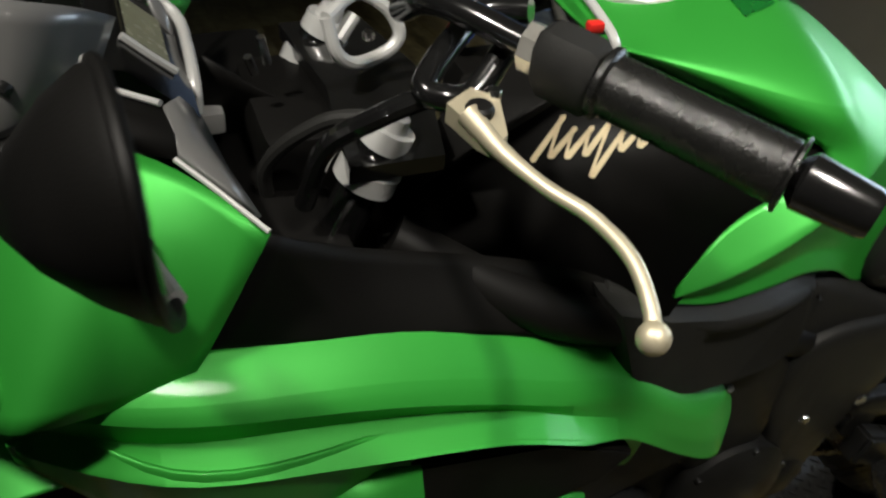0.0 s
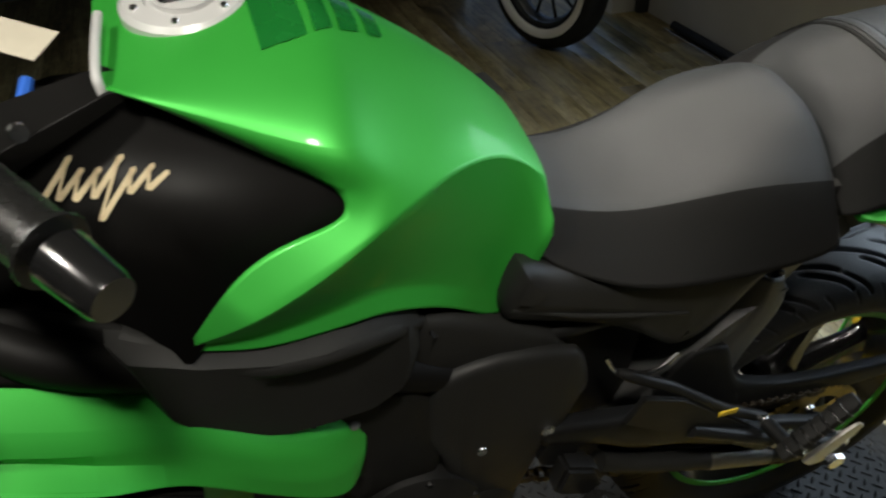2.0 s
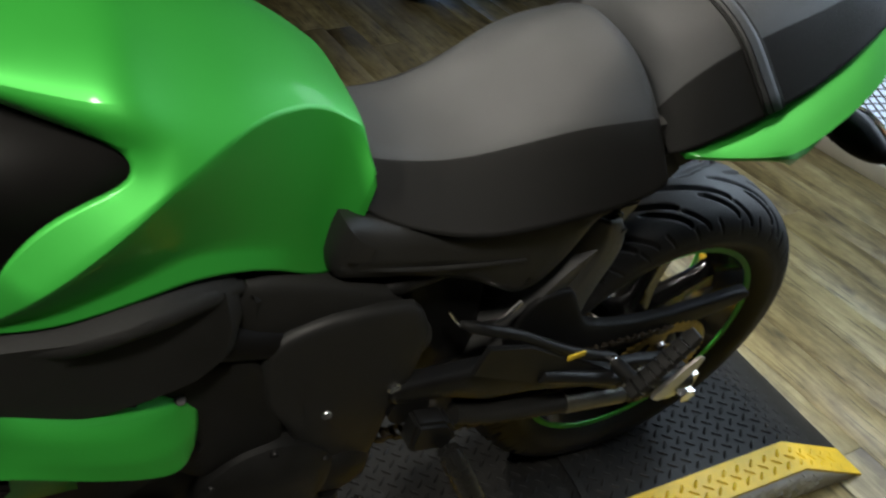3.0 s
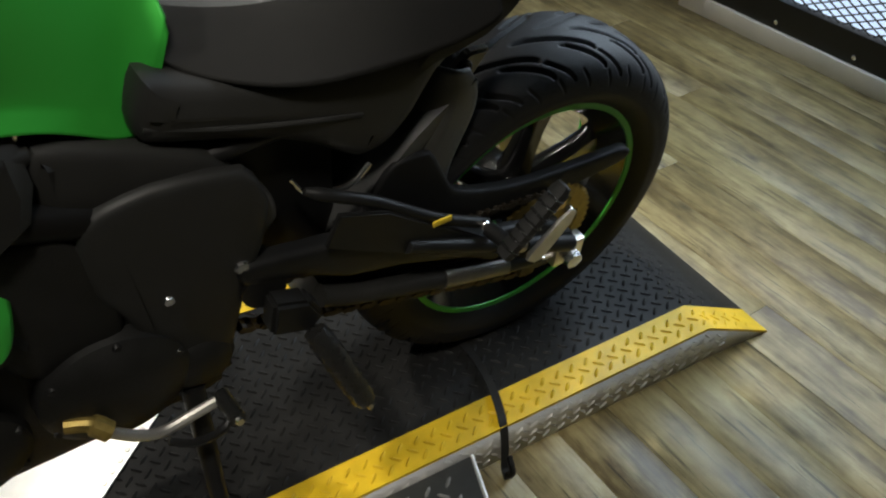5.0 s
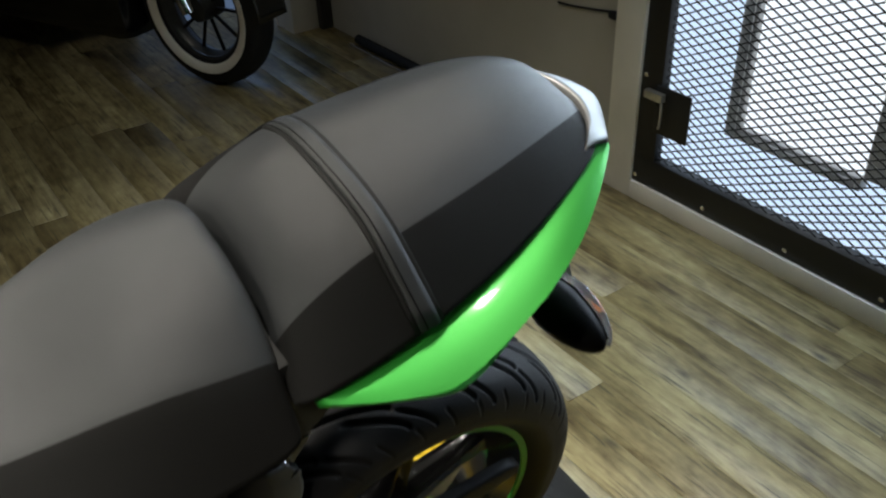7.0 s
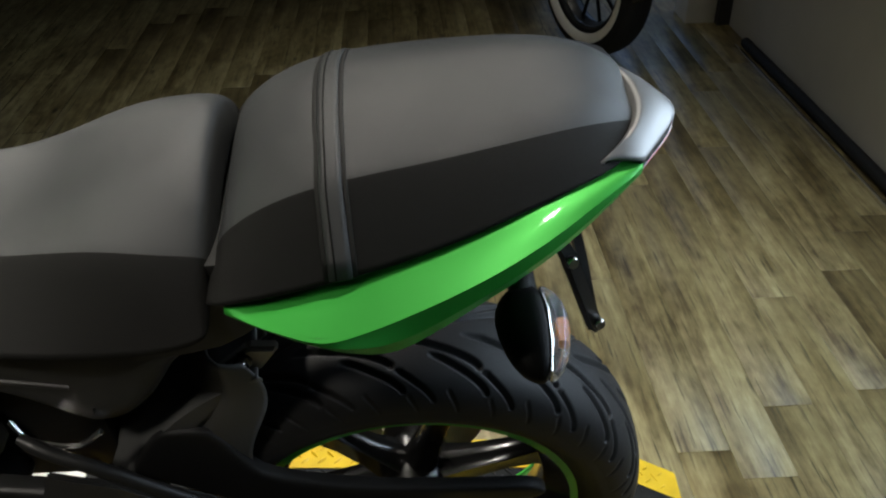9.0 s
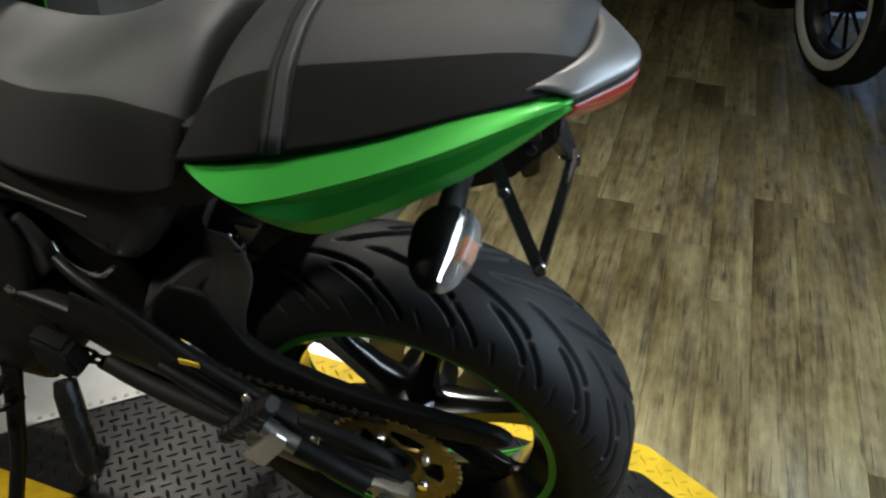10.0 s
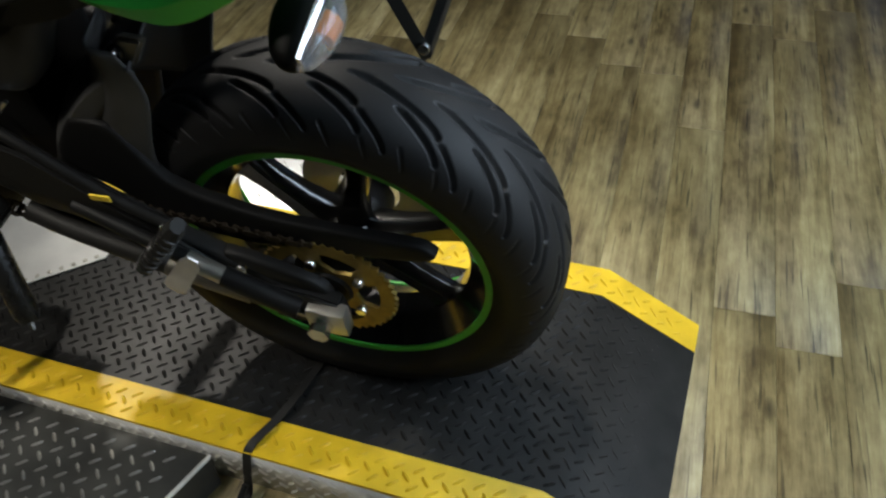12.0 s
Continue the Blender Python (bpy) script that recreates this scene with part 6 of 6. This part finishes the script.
part("cable_loop", tube(curve_points([(-1.165, -0.080, 1.085), (-1.20, -0.075, 1.070), (-1.235, -0.05, 1.03), (-1.25, -0.03, 0.96)]), 0.009, 10), BLACK_GLOSS, bar, "black cable")
part("cable_loop", tube(curve_points([(-1.18, -0.02, 1.03), (-1.225, 0.0, 1.02), (-1.27, 0.03, 0.96), (-1.26, 0.04, 0.88)]), 0.007, 10), BLACK_PLASTIC, bar, "black cable")
# instruments
dash = part("instrument_panel", loft([[(-1.400, y, 1.060), (-1.395, y, 1.085), (-1.372, y, 1.078), (-1.322, y, 1.030), (-1.322, y, 0.995), (-1.36, y, 0.98)] for y in (0.015, 0.03, 0.20, 0.215)]), BLACK_GLOSS, bike, "black instrument panel with a silver bezel")
part("display", loft([[(-1.366, y, 1.0755), (-1.366, y, 1.0775), (-1.336, y, 1.0487), (-1.336, y, 1.0467)] for y in (0.075, 0.150)]), LCD, dash, "olive grey display")
part("bezel", tube(curve_points([(-1.320, 0.058, 1.006), (-1.318, 0.075, 1.028), (-1.316, 0.12, 1.034), (-1.316, 0.176, 1.034), (-1.330, 0.196, 1.046), (-1.365, 0.196, 1.080)]), 0.0055, 10), SILVER_PAINT, dash, "silver instrument bezel")
part("bezel", tube(curve_points([(-1.371, 0.068, 1.080), (-1.352, 0.066, 1.062), (-1.333, 0.066, 1.044)]), 0.004, 8), SILVER_PAINT, dash, "silver instrument bezel")
part("dash_underside", box(-1.39, -1.21, -0.07, 0.36, 0.70, 0.925, 0.012), BLACK_PANEL, bike, "black cover under the instruments")
part("headlamp_bracket", box(-1.318, -1.290, 0.115, 0.160, 0.942, 0.966, 0.005), SILVER_PAINT, bike, "bright alloy bracket")
part("clamp_ornament", tube(curve_points([(-1.203, 0.070, 1.078), (-1.197, 0.062, 1.050), (-1.182, 0.066, 1.034), (-1.159, 0.078, 1.028), (-1.137, 0.082, 1.036), (-1.130, 0.086, 1.050), (-1.143, 0.092, 1.072), (-1.17, 0.095, 1.085), (-1.203, 0.070, 1.078)]), 0.0062, 10), SILVER_PAINT, bike, "silver ring on the steering head")
part("ornament_bar", tube([(-1.190, 0.080, 1.050), (-1.172, 0.092, 1.066)], 0.007, 10), SILVER_PAINT, bike)
bolt((-1.158, 0.090, 1.045), (0, 0, 1), bike, CHROME, 0.006)
for dx, dy, dz, ln in ((-0.075, 0.10, 0.03, 0.03), (-0.09, 0.085, 0.02, 0.02)):
    part("switch_edge", tube([(-1.18 + dx, dy, 1.02 + dz), (-1.18 + dx + 0.006, dy + 0.004, 1.02 + dz - ln)], 0.004, 8), CHROME, bike)
part("brake_pipe", tube(curve_points([(-1.247, -0.045, 0.872), (-1.238, -0.042, 0.90), (-1.222, -0.038, 0.94), (-1.20, -0.03, 0.965)]), 0.003, 8), CHROME, bike)
part("frame_head_bolt", tube([(-1.015, -0.105, 1.095), (-1.012, -0.115, 1.099)], 0.007, 10), CHROME, bike)
# paper tag tied to the bar with a blue clip
tag = root("paper_tag", BIKE @ pose(-1.040, 0.150, 1.033, 8, 6, -32), "cream paper tag with a red dot on the handlebar", "tag")
part("tag_card", box(-0.040, 0.036, -0.022, 0.024, 0, 0.0012), WHITE_PAPER, tag)
part("tag_dot", lathe([(0.0, 0.0018), (0.008, 0.0018), (0.008, 0.0012)], 20, "z", (-0.03, -0.012, 0)), RED_PLASTIC, tag, "red printed dot")
part("tag_clip", tube([(0.05, -0.055, 0.008), (0.062, -0.085, 0.004)], 0.007, 10), BLUE_PLASTIC, tag, "blue plastic clip")

# ---- the dark cruiser at the back of the room ----
WW = (0.84, 2.76)
other = root("cruiser_motorcycle", pose(WW[0], WW[1], 0.0, 0, 0, 114), "black cruiser motorcycle with a whitewall tyre on its stand", "motorcycle")
tm = tyre_mesh(200, 0.065, 0.33, 0.045, (0.215, 0.05), 15, 1, 0.0)
cw = part("front_wheel", lathe([(0.0, -0.06), (0.05, -0.06), (0.055, 0.0), (0.05, 0.06), (0.0, 0.06)], 32, "y", (0, 0, 0.33)), DARK_STEEL, other, "dark wheel with a whitewall tyre")
ty = new("tyre", tm)
tm.materials.append(RUBBER)
ty.parent = cw
ty.location = (0, 0, 0.33)
for sgn in (-1, 1):
    part("whitewall", lathe([(0.228, 0.0565 * sgn), (0.238, 0.0655 * sgn), (0.262, 0.0712 * sgn), (0.270, 0.0712 * sgn), (0.268, 0.066 * sgn)], 72, "y", (0, 0, 0.33)), WHITE_TRIM, cw, "cream whitewall band")
part("rim", lathe([(0.22, -0.05), (0.205, -0.04), (0.195, 0.0), (0.205, 0.04), (0.22, 0.05), (0.20, 0.03), (0.188, 0.0), (0.20, -0.03), (0.22, -0.05)], 72, "y", (0, 0, 0.33)), DARK_STEEL, cw)
for k in range(10):
    a = radians(36 * k)
    part("spoke", tube([(0.04 * math.cos(a), 0, 0.33 + 0.04 * math.sin(a)), (0.19 * math.cos(a), 0, 0.33 + 0.19 * math.sin(a))], 0.008, 8), BLACK_STEEL, cw)
thick(soft(part("fender", grid([[(0.365 * math.cos(a), y, 0.33 + (0.365 - abs(y) * 0.4) * math.sin(a)) for y in (-0.085, -0.05, 0, 0.05, 0.085)] for a in [radians(15 + 15 * k) for k in range(12)]]), BLACK_GLOSS, other, "", 80), 1), 0.003)
for sgn in (-1, 1):
    part("fork_leg", tube([(0, 0.10 * sgn, 0.33), (0.25, 0.10 * sgn, 0.95)], 0.028, 16), CHROME, other)
part("frame_body", box(0.35, 1.5, -0.16, 0.16, 0.16, 0.80, 0.06), BLACK_GLOSS, other)
part("tank_body", box(0.45, 1.0, -0.14, 0.14, 0.80, 1.02, 0.07), BLACK_GLOSS, other)

# cable and tube at the foot of the beige wall
cable = root("floor_tube", pose(0, 0, 0), "black rubber hose with a bright metal edge along the wall foot", "hose")
part("hose", tube([(GX + 0.005, 2.72, 0.03), (GX + 0.012, 2.2, 0.03), (GX + 0.02, 1.2, 0.03)], 0.022, 12), BLACK_PLASTIC, cable)
part("metal_edge", box(GX - 0.035, GX - 0.022, 1.2, 2.74, 0.0, 0.016, 0.003), CHROME, cable, "bright metal edge strip")

wall_cable = root("wall_cable", pose(0, 0, 0), "thin black cable with a small knob on the beige wall", "cable")
part("cord", tube(curve_points([(GX + 0.037, 1.389, 0.523), (GX + 0.037, 1.30, 0.530), (GX + 0.037, 1.144, 0.552)]), 0.004, 8), BLACK_PLASTIC, wall_cable)
part("knob", lathe([(0.0, -0.02), (0.012, -0.02), (0.014, -0.012), (0.014, 0.010), (0.010, 0.016), (0.0, 0.016)], 20, "y", (GX + 0.028, 1.125, 0.548)), BLACK_PLASTIC, wall_cable)

# ---- floor planks ----
PW, PL = 0.118, 1.22
plank_bm = bmesh.new()
add_box(plank_bm, -PW / 2 + 0.0004, PW / 2 - 0.0004, -PL / 2 + 0.0004, PL / 2 - 0.0004, -0.006, 0.0)
bmesh.ops.bevel(plank_bm, geom=[e for e in plank_bm.edges if all(v.co.z > -0.001 for v in e.verts)], offset=0.0007, segments=1, affect="EDGES")
plank_mesh = finish(plank_bm, "plank", PLANK, 80)
rest = bmesh.new()
rng = random.Random(4)
col = 0
x = -2.50
while x < GX + 0.1:
    y = -2.48 - rng.random() * PL
    while y < FAR_Y + 1.2:
        cx, cy = x + PW / 2, y + PL / 2
        if -1.3 < cx < GX + 0.1 and -0.75 < cy < 3.3:
            ob = new("plank", plank_mesh)
            ob.location = (cx, cy, 0.0)
            ob.parent = floor
        else:
            a, b = cx - PW / 2 + 0.0012, cx + PW / 2 - 0.0012
            c, d = max(cy - PL / 2 + 0.0012, -2.48), min(cy + PL / 2 - 0.0012, FAR_Y + 1.3)
            b = min(b, GX + 0.19)
            rest.faces.new([rest.verts.new(p) for p in ((a, c, 0), (b, c, 0), (b, d, 0), (a, d, 0))])
        y += PL
    x += PW
tagged(part("outer_planks", rest, PLANK, floor), kind="stuff")
